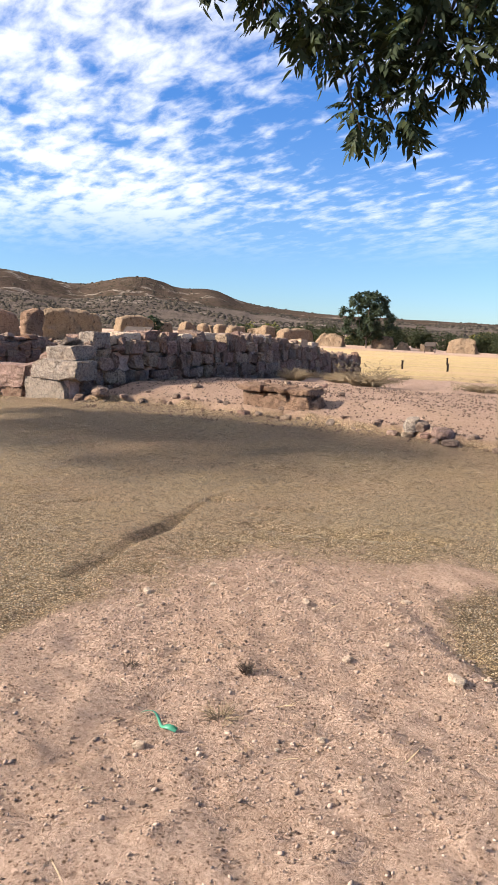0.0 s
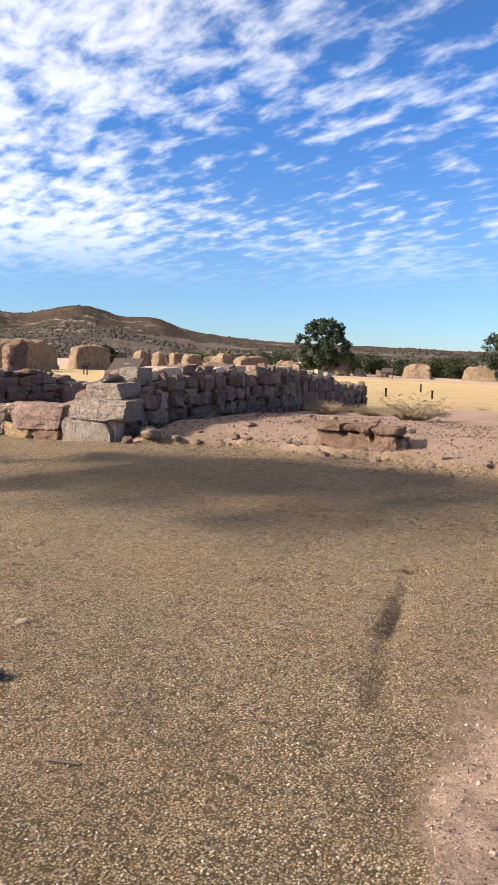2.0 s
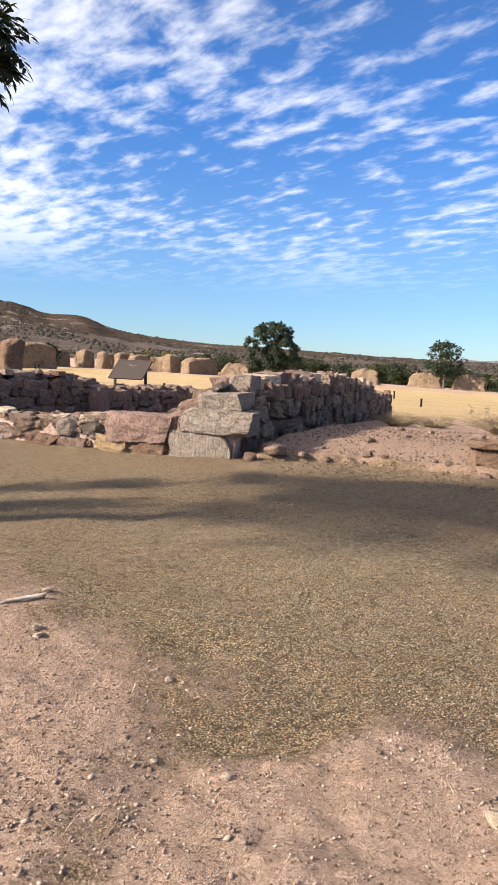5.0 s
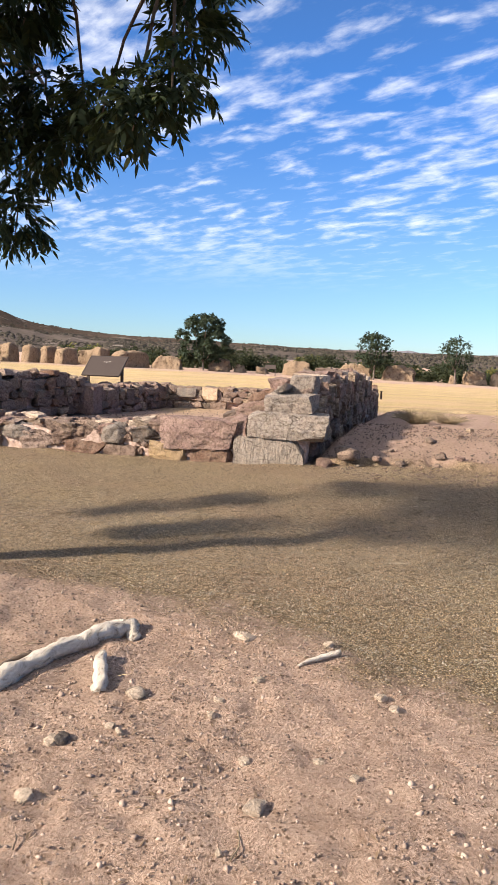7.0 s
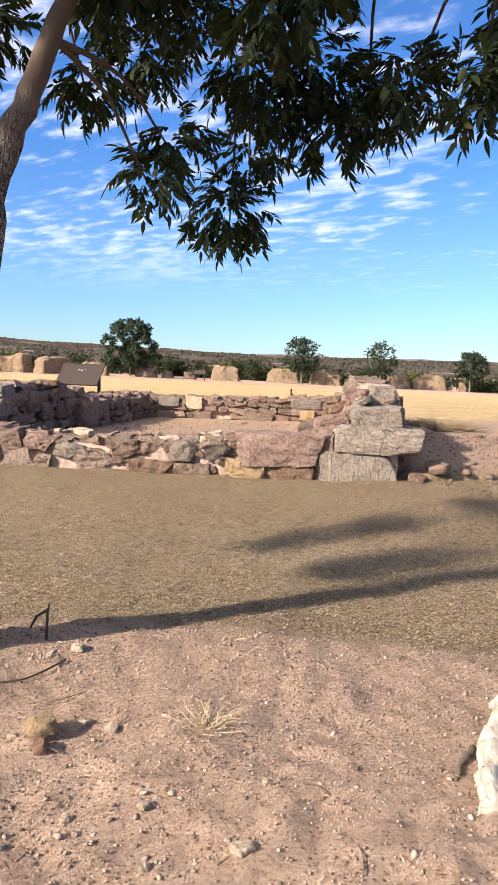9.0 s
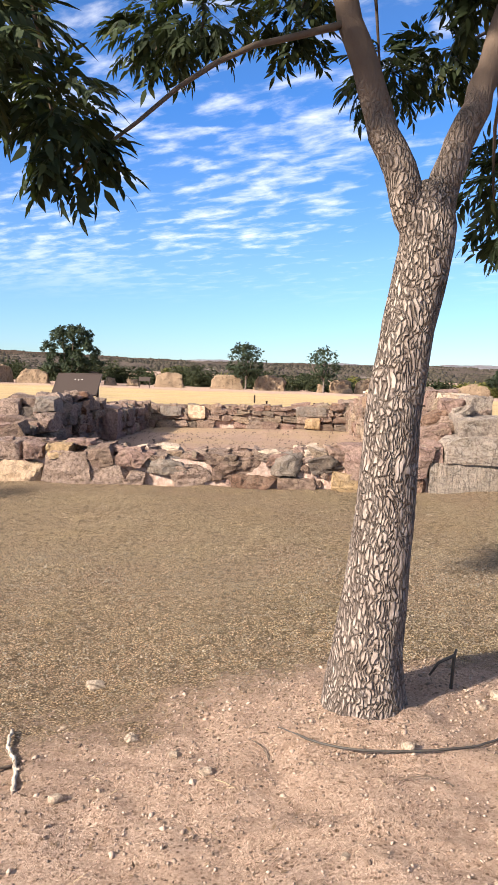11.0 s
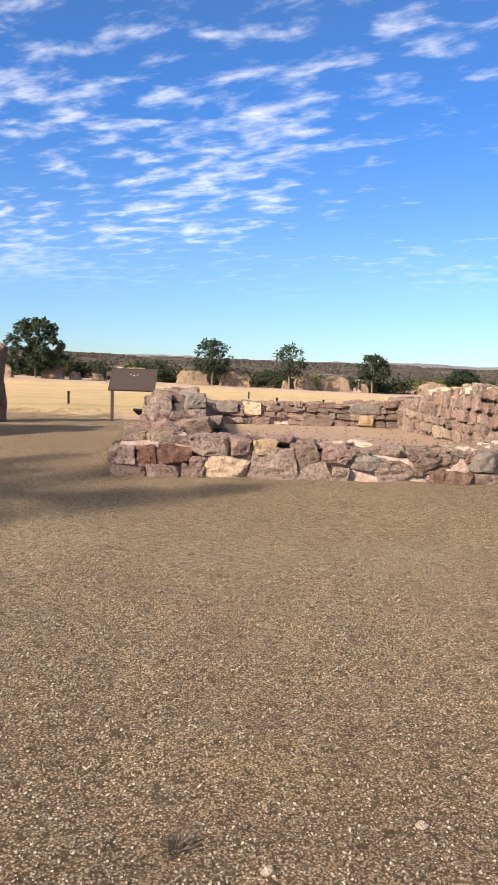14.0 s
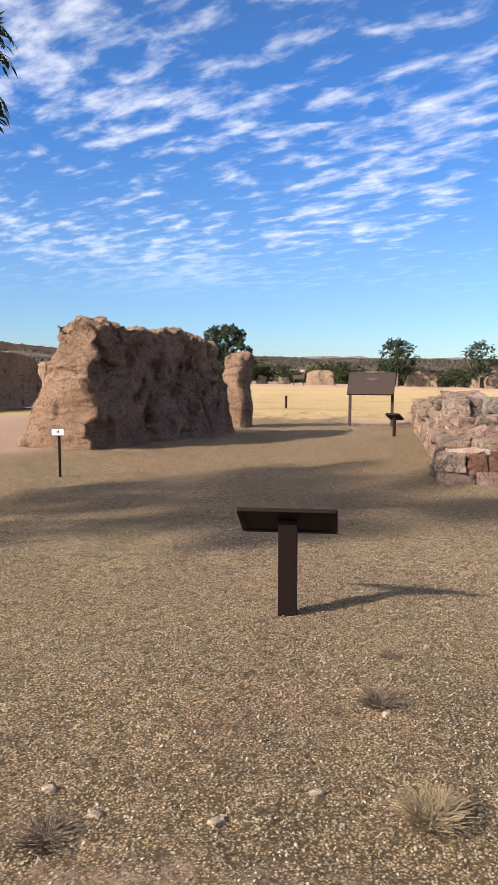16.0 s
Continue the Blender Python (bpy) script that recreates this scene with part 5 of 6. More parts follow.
def foliage(blobs, per, templates, seed, droop=0.30, sparse=None):
    """Leaves over clumps (x, y, z, r); they point outward and hang."""
    r = np.random.RandomState(abs(seed))
    V, F, o = [], [], 0
    for bi, (bx, by, bz, br) in enumerate(blobs):
        tv, tf = templates[bi % len(templates)]
        n = max(4, int(per * (br / 0.4) ** 2 * (0.13 if sparse and bi >= sparse else 1)))
        d = r.normal(size=(n, 3))
        d /= np.linalg.norm(d, axis=1)[:, None]
        if sparse and bi >= sparse:
            br *= 1.5
        rad = br * 0.86 * r.uniform(0.1, 1.0, n) ** 0.6
        c = np.array([bx, by, bz]) + d * rad[:, None] * np.array([1, 1, 0.85])
        out = d + r.normal(0, 0.45, (n, 3))
        out[:, 2] = out[:, 2] * 0.6 - droop
        ex = out / np.linalg.norm(out, axis=1)[:, None]
        up_ = np.tile([0, 0, 1.0], (n, 1)) + r.normal(0, 0.35, (n, 3))
        ey = np.cross(up_, ex)
        ey /= np.linalg.norm(ey, axis=1)[:, None]
        ez = np.cross(ex, ey)
        sc = r.uniform(0.75, 1.2, n)
        P = (tv[None, :, 0, None] * ex[:, None] + tv[None, :, 1, None] * ey[:, None] + tv[None, :, 2, None] * ez[:, None]) * sc[:, None, None] + c[:, None]
        V.append(P.reshape(-1, 3))
        F.append((tf[None] + (np.arange(n) * len(tv))[:, None, None]).reshape(-1, tf.shape[1]) + o)
        o += n * len(tv)
    return np.concatenate(V), np.concatenate(F)


TEMPLATES = [leaf_template(11, 0.13, 0.076, 0.0128, s) for s in range(4)]


def limb(pts, r0, r1, seed, sides=12, steps=6, wob=0.03):
    """A smooth, slightly crooked limb through the points."""
    rr = random.Random(seed)
    P = [Vector(p) for p in pts]
    out = []
    for i in range(len(P) - 1):
        p0, p1, p2, p3 = P[max(i - 1, 0)], P[i], P[i + 1], P[min(i + 2, len(P) - 1)]
        for k in range(steps):
            t = k / steps
            out.append(0.5 * ((2 * p1) + (p2 - p0) * t + (2 * p0 - 5 * p1 + 4 * p2 - p3) * t * t + (3 * p1 - p0 - 3 * p2 + p3) * t ** 3))
    out.append(P[-1])
    out = [p + Vector((rr.gauss(0, wob), rr.gauss(0, wob), 0)) * (0.3 if i else 0) for i, p in enumerate(out)]
    n = len(out)
    return tube(out, [r0 + (r1 - r0) * (i / (n - 1)) ** 0.9 for i in range(n)], sides)


def twigs_to(blobs, joints, seed, r0=0.012):
    """Thin twigs from the nearest limb joint to each clump."""
    pairs = []
    for i, (x, y, z, br) in enumerate(blobs):
        c = Vector((x, y, z))
        j = min(joints, key=lambda q: (Vector(q) - c).length)
        mid = (Vector(j) + c) / 2 + Vector((0, 0, 0.07 + 0.1 * br))
        pairs.append(limb([j, mid, c - Vector((0, 0, br * 0.5))], r0 * 1.6, r0 * 0.45, seed + i, 5, 4, 0.02))
    return join_lists(*pairs)


def near_tree(label, trunk, limbs, joints, blobs, per, seed, sparse=None):
    root = new("tree")
    v, f = trunk
    part("trunk", mesh_np("trunk", v, f, M_BARK, True), root)
    for i, l in enumerate(limbs):
        part("limb", mesh_np("limb", l[0], l[1], M_BARK if i < 2 else M_LIMB, True), root)
    v, f = twigs_to(blobs, joints, seed)
    tagged(part("twig_mass", mesh_np("twig_mass", v, f, M_TWIG, True), root, "thin bare twigs"), kind="stuff")
    v, f = foliage(blobs, per, TEMPLATES, seed, sparse=sparse)
    part("crown", mesh_np("crown", v, f, M_LEAF), root, "drooping narrow dark green leaves")
    return tagged(root, label, "tree")


def bark_trunk(path, radii, sides=40):
    v, f = tube(path, radii, sides)
    out = []
    for p in v:
        q = Vector((p.x * 9, p.y * 9, p.z * 2.2))
        n = noise.noise(q * 1.6) * 0.010 + noise.noise(q * 0.35) * 0.014
        axis = min(path, key=lambda c: abs(c[2] - p.z))
        d = Vector((p.x - axis[0], p.y - axis[1], 0))
        out.append(p + d.normalized() * n if d.length > 1e-4 else p)
    return out, f


def dense(path, n):
    pts = []
    for i in range(len(path) - 1):
        for k in range(n):
            pts.append(tuple(Vector(path[i]).lerp(Vector(path[i + 1]), k / n)))
    return pts + [path[-1]]


TX, TY = -1.0, 4.3
tz = gz(TX, TY)
trunk_path = dense([(TX, TY, tz - 0.1), (TX, TY, tz + 0.05), (TX + 0.01, TY, tz + 0.25), (TX + 0.06, TY, 0.9), (TX + 0.08, TY, 1.4), (TX + 0.13, TY, 1.8), (TX + 0.2, TY, 2.15), (TX + 0.22, TY + 0.02, 2.42)], 6)
trunk_rad = [float(np.interp(p[2], [tz - 0.1, tz + 0.02, tz + 0.2, 0.9, 1.7, 2.1, 2.25, 2.42], [0.22, 0.195, 0.165, 0.142, 0.118, 0.115, 0.12, 0.06])) for p in trunk_path]
limb_l = [(TX + 0.17, TY, 2.2), (TX + 0.04, TY + 0.02, 2.55), (TX - 0.16, TY + 0.05, 3.1), (TX - 0.3, TY + 0.15, 3.7), (TX - 0.7, TY + 0.3, 4.6), (TX - 1.0, TY + 0.5, 5.6)]
limb_r = [(TX + 0.2, TY, 2.2), (TX + 0.34, TY + 0.05, 2.6), (TX + 0.52, TY + 0.12, 3.1), (TX + 0.7, TY + 0.3, 3.7), (TX + 1.2, TY + 0.5, 4.6), (TX + 1.6, TY + 0.7, 5.4)]
side_limbs = [[limb_r[3], (0.4, 4.9, 4.15), (1.1, 5.0, 4.2), (1.8, 5.1, 4.0)], [limb_r[3], (0.0, 5.2, 4.15), (0.1, 5.9, 4.1), (0.2, 6.2, 3.8)], [limb_l[3], (-2.0, 4.5, 4.1), (-2.7, 4.6, 4.0), (-3.1, 4.4, 3.7)],
              [limb_l[3], (-1.8, 5.1, 4.1), (-2.2, 5.9, 4.3)], [limb_r[3], (0.3, 4.0, 4.2), (1.2, 3.4, 4.3)], [limb_l[3], (-1.9, 3.6, 4.0), (-2.5, 3.4, 3.7)], [limb_l[3], (-1.0, 5.4, 4.1), (-0.8, 6.2, 4.2)]]
rr = random.Random(5)
blobs = [(0.15, 6.02, 2.62, 0.36), (0.30, 5.95, 2.95, 0.25), (-0.22, 5.36, 2.68, 0.24), (-0.1, 5.4, 2.92, 0.24), (0.86, 5.48, 2.98, 0.30), (1.05, 5.5, 3.1, 0.28), (1.62, 4.95, 3.05, 0.32), (1.85, 5.0, 3.22, 0.30), (1.25, 5.25, 3.2, 0.32), (0.5, 5.38, 3.1, 0.30),
         (1.9, 5.2, 3.52, 0.26), (1.95, 5.3, 3.85, 0.3), (0.75, 5.5, 3.35, 0.34), (0.3, 5.6, 3.35, 0.30), (-0.8, 5.85, 3.42, 0.32), (-0.45, 5.9, 3.6, 0.34), (-3.27, 4.15, 2.78, 0.27), (-3.36, 4.25, 3.05, 0.24), (-3.2, 4.3, 3.3, 0.28), (-2.6, 4.8, 2.95, 0.26), (-2.85, 4.75, 3.25, 0.30),
         (-2.5, 3.5, 2.72, 0.26), (-2.3, 3.85, 2.55, 0.26), (-2.27, 3.87, 2.40, 0.2), (-2.5, 3.5, 2.60, 0.2), (-2.45, 3.6, 3.05, 0.3), (-2.2, 5.6, 3.6, 0.35), (-1.9, 5.3, 3.55, 0.3), (-1.4, 5.6, 3.7, 0.35)]
blobs = [(x_, y_, z_, r_ * 0.88) for x_, y_, z_, r_ in blobs]
LOW = len(blobs)
while len(blobs) < LOW + 32:
    x_, y_, z_ = rr.uniform(-1.4, 1.8), rr.uniform(4.5, 6.3), rr.uniform(3.4, 4.7)
    if z_ > 0.8 + 0.52 * y_ and y_ + 1.16 * z_ < 10.4:
        blobs.append((x_, y_, z_, rr.uniform(0.24, 0.36)))
while len(blobs) < LOW + 255:
    x_, y_, z_ = rr.uniform(-3.8, 2.6), rr.uniform(1.0, 6.8), rr.uniform(3.5, 6.8)
    if ((x_ + 0.6) / 3.1) ** 2 + ((y_ - 3.9) / 2.9) ** 2 + ((z_ - 4.6) / 2.3) ** 2 < 1 and z_ > 1.75 + 0.52 * y_ and 6.9 < y_ + 1.16 * z_ + rr.uniform(-0.3, 0.3) < 10.2:
        blobs.append((x_, y_, z_, rr.uniform(0.22, 0.36)))
joints = [p for l in [limb_l[2:], limb_r[2:]] + side_limbs for p in l]
near_tree("ash tree with a forked, furrowed grey-brown trunk on a sandy mound", bark_trunk(trunk_path, trunk_rad),
          [limb(limb_l, 0.088, 0.014, 1, 18), limb(limb_r, 0.082, 0.014, 2, 18)] + [limb(l, 0.022, 0.008, 10 + i, 8) for i, l in enumerate(side_limbs)], joints, blobs, 136, 41, LOW + 32)

# tree beside the start of the path: its boughs hang into view
bx, by = 13.9, 5.6
limbs2 = [[(bx, by, 2.0), (bx - 0.6, by, 3.1), (bx - 1.8, by - 0.1, 3.8), (10.6, 5.4, 3.9), (9.4, 5.1, 3.75)], [(bx, by, 2.0), (bx + 0.5, by + 0.3, 3.2), (bx + 1.2, by + 0.6, 4.6)], [(bx - 0.6, by, 3.1), (bx - 1.0, by + 0.4, 4.2), (bx - 1.2, by + 0.5, 5.2)]]
blobs2 = [(9.80, 5.40, 2.78, 0.22), (10.0, 5.45, 2.80, 0.24), (10.15, 5.48, 2.95, 0.26), (9.85, 5.33, 3.05, 0.28), (10.1, 5.38, 3.2, 0.32), (9.66, 5.2, 3.22, 0.28), (9.5, 5.08, 3.36, 0.26), (9.3, 4.95, 3.45, 0.2), (9.15, 4.85, 3.55, 0.22), (8.98, 4.7, 3.55, 0.18), (10.4, 5.5, 3.12, 0.32),
          (10.6, 5.5, 3.4, 0.36), (10.2, 5.4, 3.5, 0.36), (9.8, 5.25, 3.55, 0.34), (10.9, 5.5, 3.3, 0.36), (9.45, 5.0, 3.72, 0.32), (9.05, 4.8, 3.85, 0.3)]
blobs2 = [(x_, y_, z_, r_ * 0.85) for x_, y_, z_, r_ in blobs2]
for _ in range(70):
    a, q, h = rr.uniform(0, 6.283), rr.uniform(0.2, 1) ** 0.5, rr.uniform(0, 1)
    blobs2.append((12.6 + 2.6 * q * math.cos(a), 5.6 + 2.2 * q * math.sin(a), 3.5 + 2.6 * h, rr.uniform(0.32, 0.5)))
tp = dense([(bx, by, gz(bx, by) - 0.1), (bx, by, 0.2), (bx, by, 1.2), (bx, by, 2.1)], 5)
near_tree("ash tree with long boughs drooping over the sandy ground", bark_trunk(tp, [0.2 - 0.06 * i / len(tp) for i in range(len(tp))], 28), [limb(l, 0.09, 0.015, 50 + i, 10) for i, l in enumerate(limbs2)],
          [p for l in limbs2 for p in l], blobs2, 105, 42, 17)

# tree beyond the end of the path
bx, by = -14.9, 4.6
limbs3 = [[(bx, by, 1.9), (bx - 0.3, by, 3.0), (bx - 0.6, by + 0.3, 4.6)], [(bx, by, 1.9), (bx + 0.6, by + 0.4, 3.0), (bx + 1.6, by + 0.5, 3.9), (-10.7, 5.3, 4.1)], [(bx, by, 1.9), (bx + 0.5, by - 0.5, 3.1), (bx + 0.9, by - 1.0, 4.4)]]
blobs3 = [(-10.05, 5.7, 3.45, 0.16), (-10.0, 5.65, 3.75, 0.2), (-10.15, 5.6, 4.0, 0.3), (-10.5, 5.3, 4.1, 0.4)]
for _ in range(85):
    a, q, h = rr.uniform(0, 6.283), rr.uniform(0.1, 1) ** 0.5, rr.uniform(0, 1)
    blobs3.append((-14.7 + 2.3 * q * math.cos(a), 4.3 + 2.1 * q * math.sin(a), 3.3 + 2.2 * h, rr.uniform(0.32, 0.5)))
tp = dense([(bx, by, gz(bx, by) - 0.1), (bx, by, 0.2), (bx, by, 1.1), (bx, by, 2.0)], 5)
near_tree("ash tree standing beside the gravel path", bark_trunk(tp, [0.2 - 0.06 * i / len(tp) for i in range(len(tp))], 28), [limb(l, 0.09, 0.015, 60 + i, 10) for i, l in enumerate(limbs3)],
          [p for l in limbs3 for p in l], blobs3, 46, 43)


FAR_LEAF = [leaf_template(7, 0.26, 0.19, 0.055, 30 + s) for s in range(3)]


def far_tree(x, y, width, height, trunk_h, seed, label, material=None, per=34):
    r = random.Random(seed)
    z = gz(x, y)
    root = new("tree")
    v, f = limb([(x, y, z - 0.2), (x + r.uniform(-.1, .1), y, z + trunk_h), (x + r.uniform(-.3, .3), y, z + height * 0.7)], 0.16, 0.05, seed, 9, 5, 0.04)
    part("trunk", mesh_np("trunk", v, f, M_BARK, True), root)
    bl = []
    for _ in range(170):
        a, h = r.uniform(0, 6.283), r.uniform(0, 1) ** 1.15
        q = math.sqrt(r.uniform(0, 1)) * math.sqrt(max(0.05, 1 - (2 * (h - 0.38) / 1.28) ** 2)) * (1.0 if h > 0.15 else 0.8)
        bl.append((x + width / 2 * 0.9 * q * math.cos(a), y + width / 2 * 0.9 * q * math.sin(a), z + trunk_h + 0.2 + (height - trunk_h - 0.5) * h, r.uniform(0.14, 0.36) * width / 6))
    for k in range(7):
        c = bl[k * 5]
        v, f = limb([(x, y, z + trunk_h * 0.9), ((x + c[0]) / 2, (y + c[1]) / 2, z + trunk_h + 0.4), c[:3]], 0.06, 0.02, seed + k, 6, 4, 0.05)
        part("limb", mesh_np("limb", v, f, M_BARK, True), root)
    v, f = foliage(bl, per, FAR_LEAF, seed, 0.1)
    part("crown", mesh_np("crown", v, f, material or M_LEAF_FAR), root)
    return tagged(root, label, "tree")


far_tree(-29.6, 105, 9.6, 8.4, 1.6, 1, "dark green round-crowned tree beyond the dry field", per=38)
far_tree(-5.2, 110.5, 6.8, 7.0, 1.9, 2, "small dark green tree beyond the dry field", per=22)
far_tree(6.4, 111, 5.8, 6.9, 2.3, 3, "slender small tree beyond the dry field", per=15)
far_tree(20.0, 116, 6.0, 6.2, 2.0, 4, "small dark green tree beyond the dry field", per=34)
far_tree(37.3, 125, 7.0, 4.6, 1.4, 5, "small dark green tree beyond the dry field", per=34)
far_tree(-60.0, 92, 5.0, 3.6, 0.8, 6, "dark shrubby tree behind far adobe walls", per=34)


def bush(x, y, w, h, seed, material, label):
    r = random.Random(seed)
    z = gz(x, y)
    bl = [(x + r.uniform(-.5, .5) * w, y + r.uniform(-.4, .4) * w * 0.6, z + h * r.uniform(0.1, 0.75), r.uniform(0.3, 0.5) * h) for _ in range(14)]
    v, f = foliage(bl, 9, FAR_LEAF, seed, -0.1)
    return tagged(new("bush", mesh_np("bush", v, f, material)), label, "bush", "bushes beyond the field")


rb = random.Random(9)
x = -62.0
while x < 62:
    w = rb.uniform(3.0, 6.5)
    h = rb.uniform(2.2, 3.7) * (0.8 if x > 14 else 1)
    mat = M_BUSH_Y if rb.random() < 0.18 else M_BUSH
    bush(x, rb.uniform(120, 131), w, h, int(x * 7) + 900, mat, "yellow-green desert bush behind the ruins" if mat is M_BUSH_Y else "dark green desert bush behind the ruins")
    x += w * 0.42
for _ in range(40):
    x, y = rb.uniform(-80, 80), rb.uniform(135, 190)
    bush(x, y, rb.uniform(3, 6), rb.uniform(1.6, 2.8), int(x * 13) + 300, M_BUSH, "dark green desert bush behind the ruins")


# ---------------------------------------------------------------- dry shrubs and grass
def dry_plant(x, y, r0, h, count, seed, material, label, category="dry shrub", leaves=0, name="dry_shrub", thick=0.004):
    r = random.Random(seed)
    z = gz(x, y)
    pairs = []
    for _ in range(count):
        a, q = r.uniform(0, 6.283), r.uniform(0.2, 1)
        e = (x + r0 * q * math.cos(a), y + r0 * q * math.sin(a), z + h * r.uniform(0.35, 1.0) * (1.1 - 0.5 * q))
        b = (x + r0 * 0.25 * q * math.cos(a + r.uniform(-1, 1)), y + r0 * 0.25 * q * math.sin(a), z - 0.01)
        m_ = tuple((p + s) / 2 for p, s in zip(b, e))
        m_ = (m_[0] + r.gauss(0, r0 * 0.08), m_[1] + r.gauss(0, r0 * 0.08), m_[2] + h * 0.12)
        pairs.append(tube([b, m_, e], [thick, thick * 0.8, thick * 0.3], 3, False))
    v, f = join_lists(*pairs)
    root = new(name)
    part("stem_tangle", mesh_np("stem_tangle", v, f, material), root)
    if leaves:
        bl = [(x + r0 * r.uniform(-.7, .7), y + r0 * r.uniform(-.7, .7), z + h * r.uniform(0.25, 0.8), r0 * 0.3) for _ in range(leaves)]
        lv, lf = foliage(bl, 60, [leaf_template(7, 0.10, 0.035, 0.008, 3)], seed, 0.0)
        part("leaves", mesh_np("leaves", lv, lf, M_DRY), root)
    return tagged(root, label, category)


dry_plant(5.6, 16.4, 0.95, 0.5, 320, 1, M_DRY, "low spreading dry brown shrub on pinkish dirt", leaves=10, thick=0.006)
dry_plant(7.8, 18.0, 0.8, 0.28, 160, 2, M_DRY, "low dry brown shrub on pinkish dirt", leaves=5, thick=0.006)
dry_plant(9.6, 15.0, 0.6, 0.14, 110, 3, M_DRY, "flat dry weed on pinkish dirt", leaves=3, thick=0.006)
dry_plant(3.2, 17.6, 0.7, 0.4, 300, 4, M_DRY, "clump of tall dry grass beside the east wall", "dry grass", name="dry_grass", thick=0.005)
dry_plant(3.9, 18.8, 0.7, 0.34, 220, 5, M_DRY, "clump of tall dry grass beside the east wall", "dry grass", name="dry_grass", thick=0.005)
dry_plant(2.9, 20.5, 0.6, 0.3, 160, 15, M_DRY, "clump of tall dry grass beside the east wall", "dry grass", name="dry_grass", thick=0.005)
dry_plant(0.47, 3.74, 0.24, 0.10, 46, 6, M_STRAW, "wispy dry grass tuft on sand", "dry grass", name="dry_grass", thick=0.0016)
dry_plant(-7.08, 3.22, 0.17, 0.13, 420, 7, M_DRY, "dry grass tuft on gravel", "dry grass", leaves=0, name="dry_grass", thick=0.0017)
dry_plant(-8.34, 2.88, 0.18, 0.06, 160, 77, M_TWIG, "low dark dead weed on gravel", "weed", name="weed", thick=0.0018)
dry_plant(-7.21, 4.72, 0.12, 0.04, 80, 78, M_TWIG, "low dark dead weed on gravel", "weed", name="weed", thick=0.0018)
dry_plant(-7.26, 4.08, 0.15, 0.07, 200, 8, M_TWIG, "small dark weed on gravel", "weed", name="weed", thick=0.002)
dry_plant(-5.2, 3.12, 0.10, 0.06, 90, 9, M_TWIG, "small dark weed on gravel", "weed", name="weed", thick=0.002)
dry_plant(10.09, 3.64, 0.06, 0.07, 80, 10, M_TWIG, "small dark weed on sand", "weed", name="weed", thick=0.002)
dry_plant(10.2, 3.24, 0.13, 0.06, 60, 11, M_DRY, "small dark weed on sand", "weed", name="weed", thick=0.0018)
dry_plant(9.57, 3.41, 0.06, 0.035, 50, 12, M_TWIG, "small dark weed on sand", "weed", name="weed", thick=0.0018)
for i in range(40):
    x, y = rb.uniform(-13, -6.5), rb.uniform(27.0, 31)
    dry_plant(x, y, 0.35, 0.18, 34, 200 + i, M_STRAW, "dry grass tuft at the edge of the field", "dry grass", name="dry_grass", thick=0.005)
for i in range(24):
    x, y = rb.uniform(2.5, 16), rb.uniform(20, 31)
    dry_plant(x, y, 0.4, 0.14, 34, 260 + i, M_DRY if i % 3 else M_STRAW, "dry grass tuft at the edge of the field", "dry grass", name="dry_grass", thick=0.005)


# ---------------------------------------------------------------- signs and posts
def panel_sign(label, w, d, tilt, height, legs, m, post=0.05, material=None, marks=0, thick=0.04):
    """A tilted panel on posts. The reader's side is -y; the panel's lower edge is nearest the reader."""
    mat = material or M_BROWN
    root = new("sign")
    root.matrix_basis = m
    mid = Matrix.Translation((0, 0, height)) @ Matrix.Rotation(radians(tilt), 4, "X")
    slab = part("panel", mesh_bm("panel", box_bm(w, d, thick, 0, 0.006), mat), root, m=mid)
    for sx, sy, lx, ly in ((0, d / 2, w, 0.02), (0, -d / 2, w, 0.02), (w / 2, 0, 0.02, d), (-w / 2, 0, 0.02, d)):
        part("rim", mesh_bm("rim", box_bm(lx + 0.02, ly + 0.02, thick + 0.014, 0, 0.004), mat), root, m=mid @ Matrix.Translation((sx, sy, 0)))
    for k in range(marks):
        part("print_mark", mesh_bm("print_mark", box_bm(0.035, 0.02 + 0.015 * (k % 2), 0.004), M_PALE), slab, "faded pale print mark", Matrix.Translation((-0.1 + 0.11 * k, d * 0.22 - 0.03 * (k % 2), thick / 2 + 0.003)))
    for lx, ly, pw, pd in legs:
        h = height + ly * math.tan(radians(tilt))
        part("post", mesh_bm("post", box_bm(pw, pd, h + 0.12, 0, 0.004), mat), root, m=Matrix.Translation((lx, ly, (h - 0.12) / 2)))
    return tagged(root, label, "sign")


zs = gz(-7.6, 24.3)
panel_sign("brown metal interpretive panel on two posts beside the ruin", 1.42, 0.92, 44, 1.34, ((-0.66, 0.0, 0.09, 0.07), (0.66, 0.0, 0.09, 0.07)), Matrix.Translation((-7.62, 24.35, zs)) @ Matrix.Rotation(radians(-4), 4, "Z"), marks=3)
panel_sign("dark brown single-post interpretive lectern on the gravel", 0.575, 0.34, 32, 0.60, ((0, 0.02, 0.118, 0.07),), Matrix.Translation((-7.84, 5.27, gz(-7.84, 5.27))) @ Matrix.Rotation(radians(180 + 3), 4, "Z"), material=M_BLACK, thick=0.012)
panel_sign("small dark lectern sign beside the stone wall", 0.36, 0.26, 30, 0.52, ((0, 0, 0.07, 0.05),), Matrix.Translation((-6.95, 20.3, gz(-6.95, 20.3))) @ Matrix.Rotation(radians(150), 4, "Z"), material=M_BLACK)
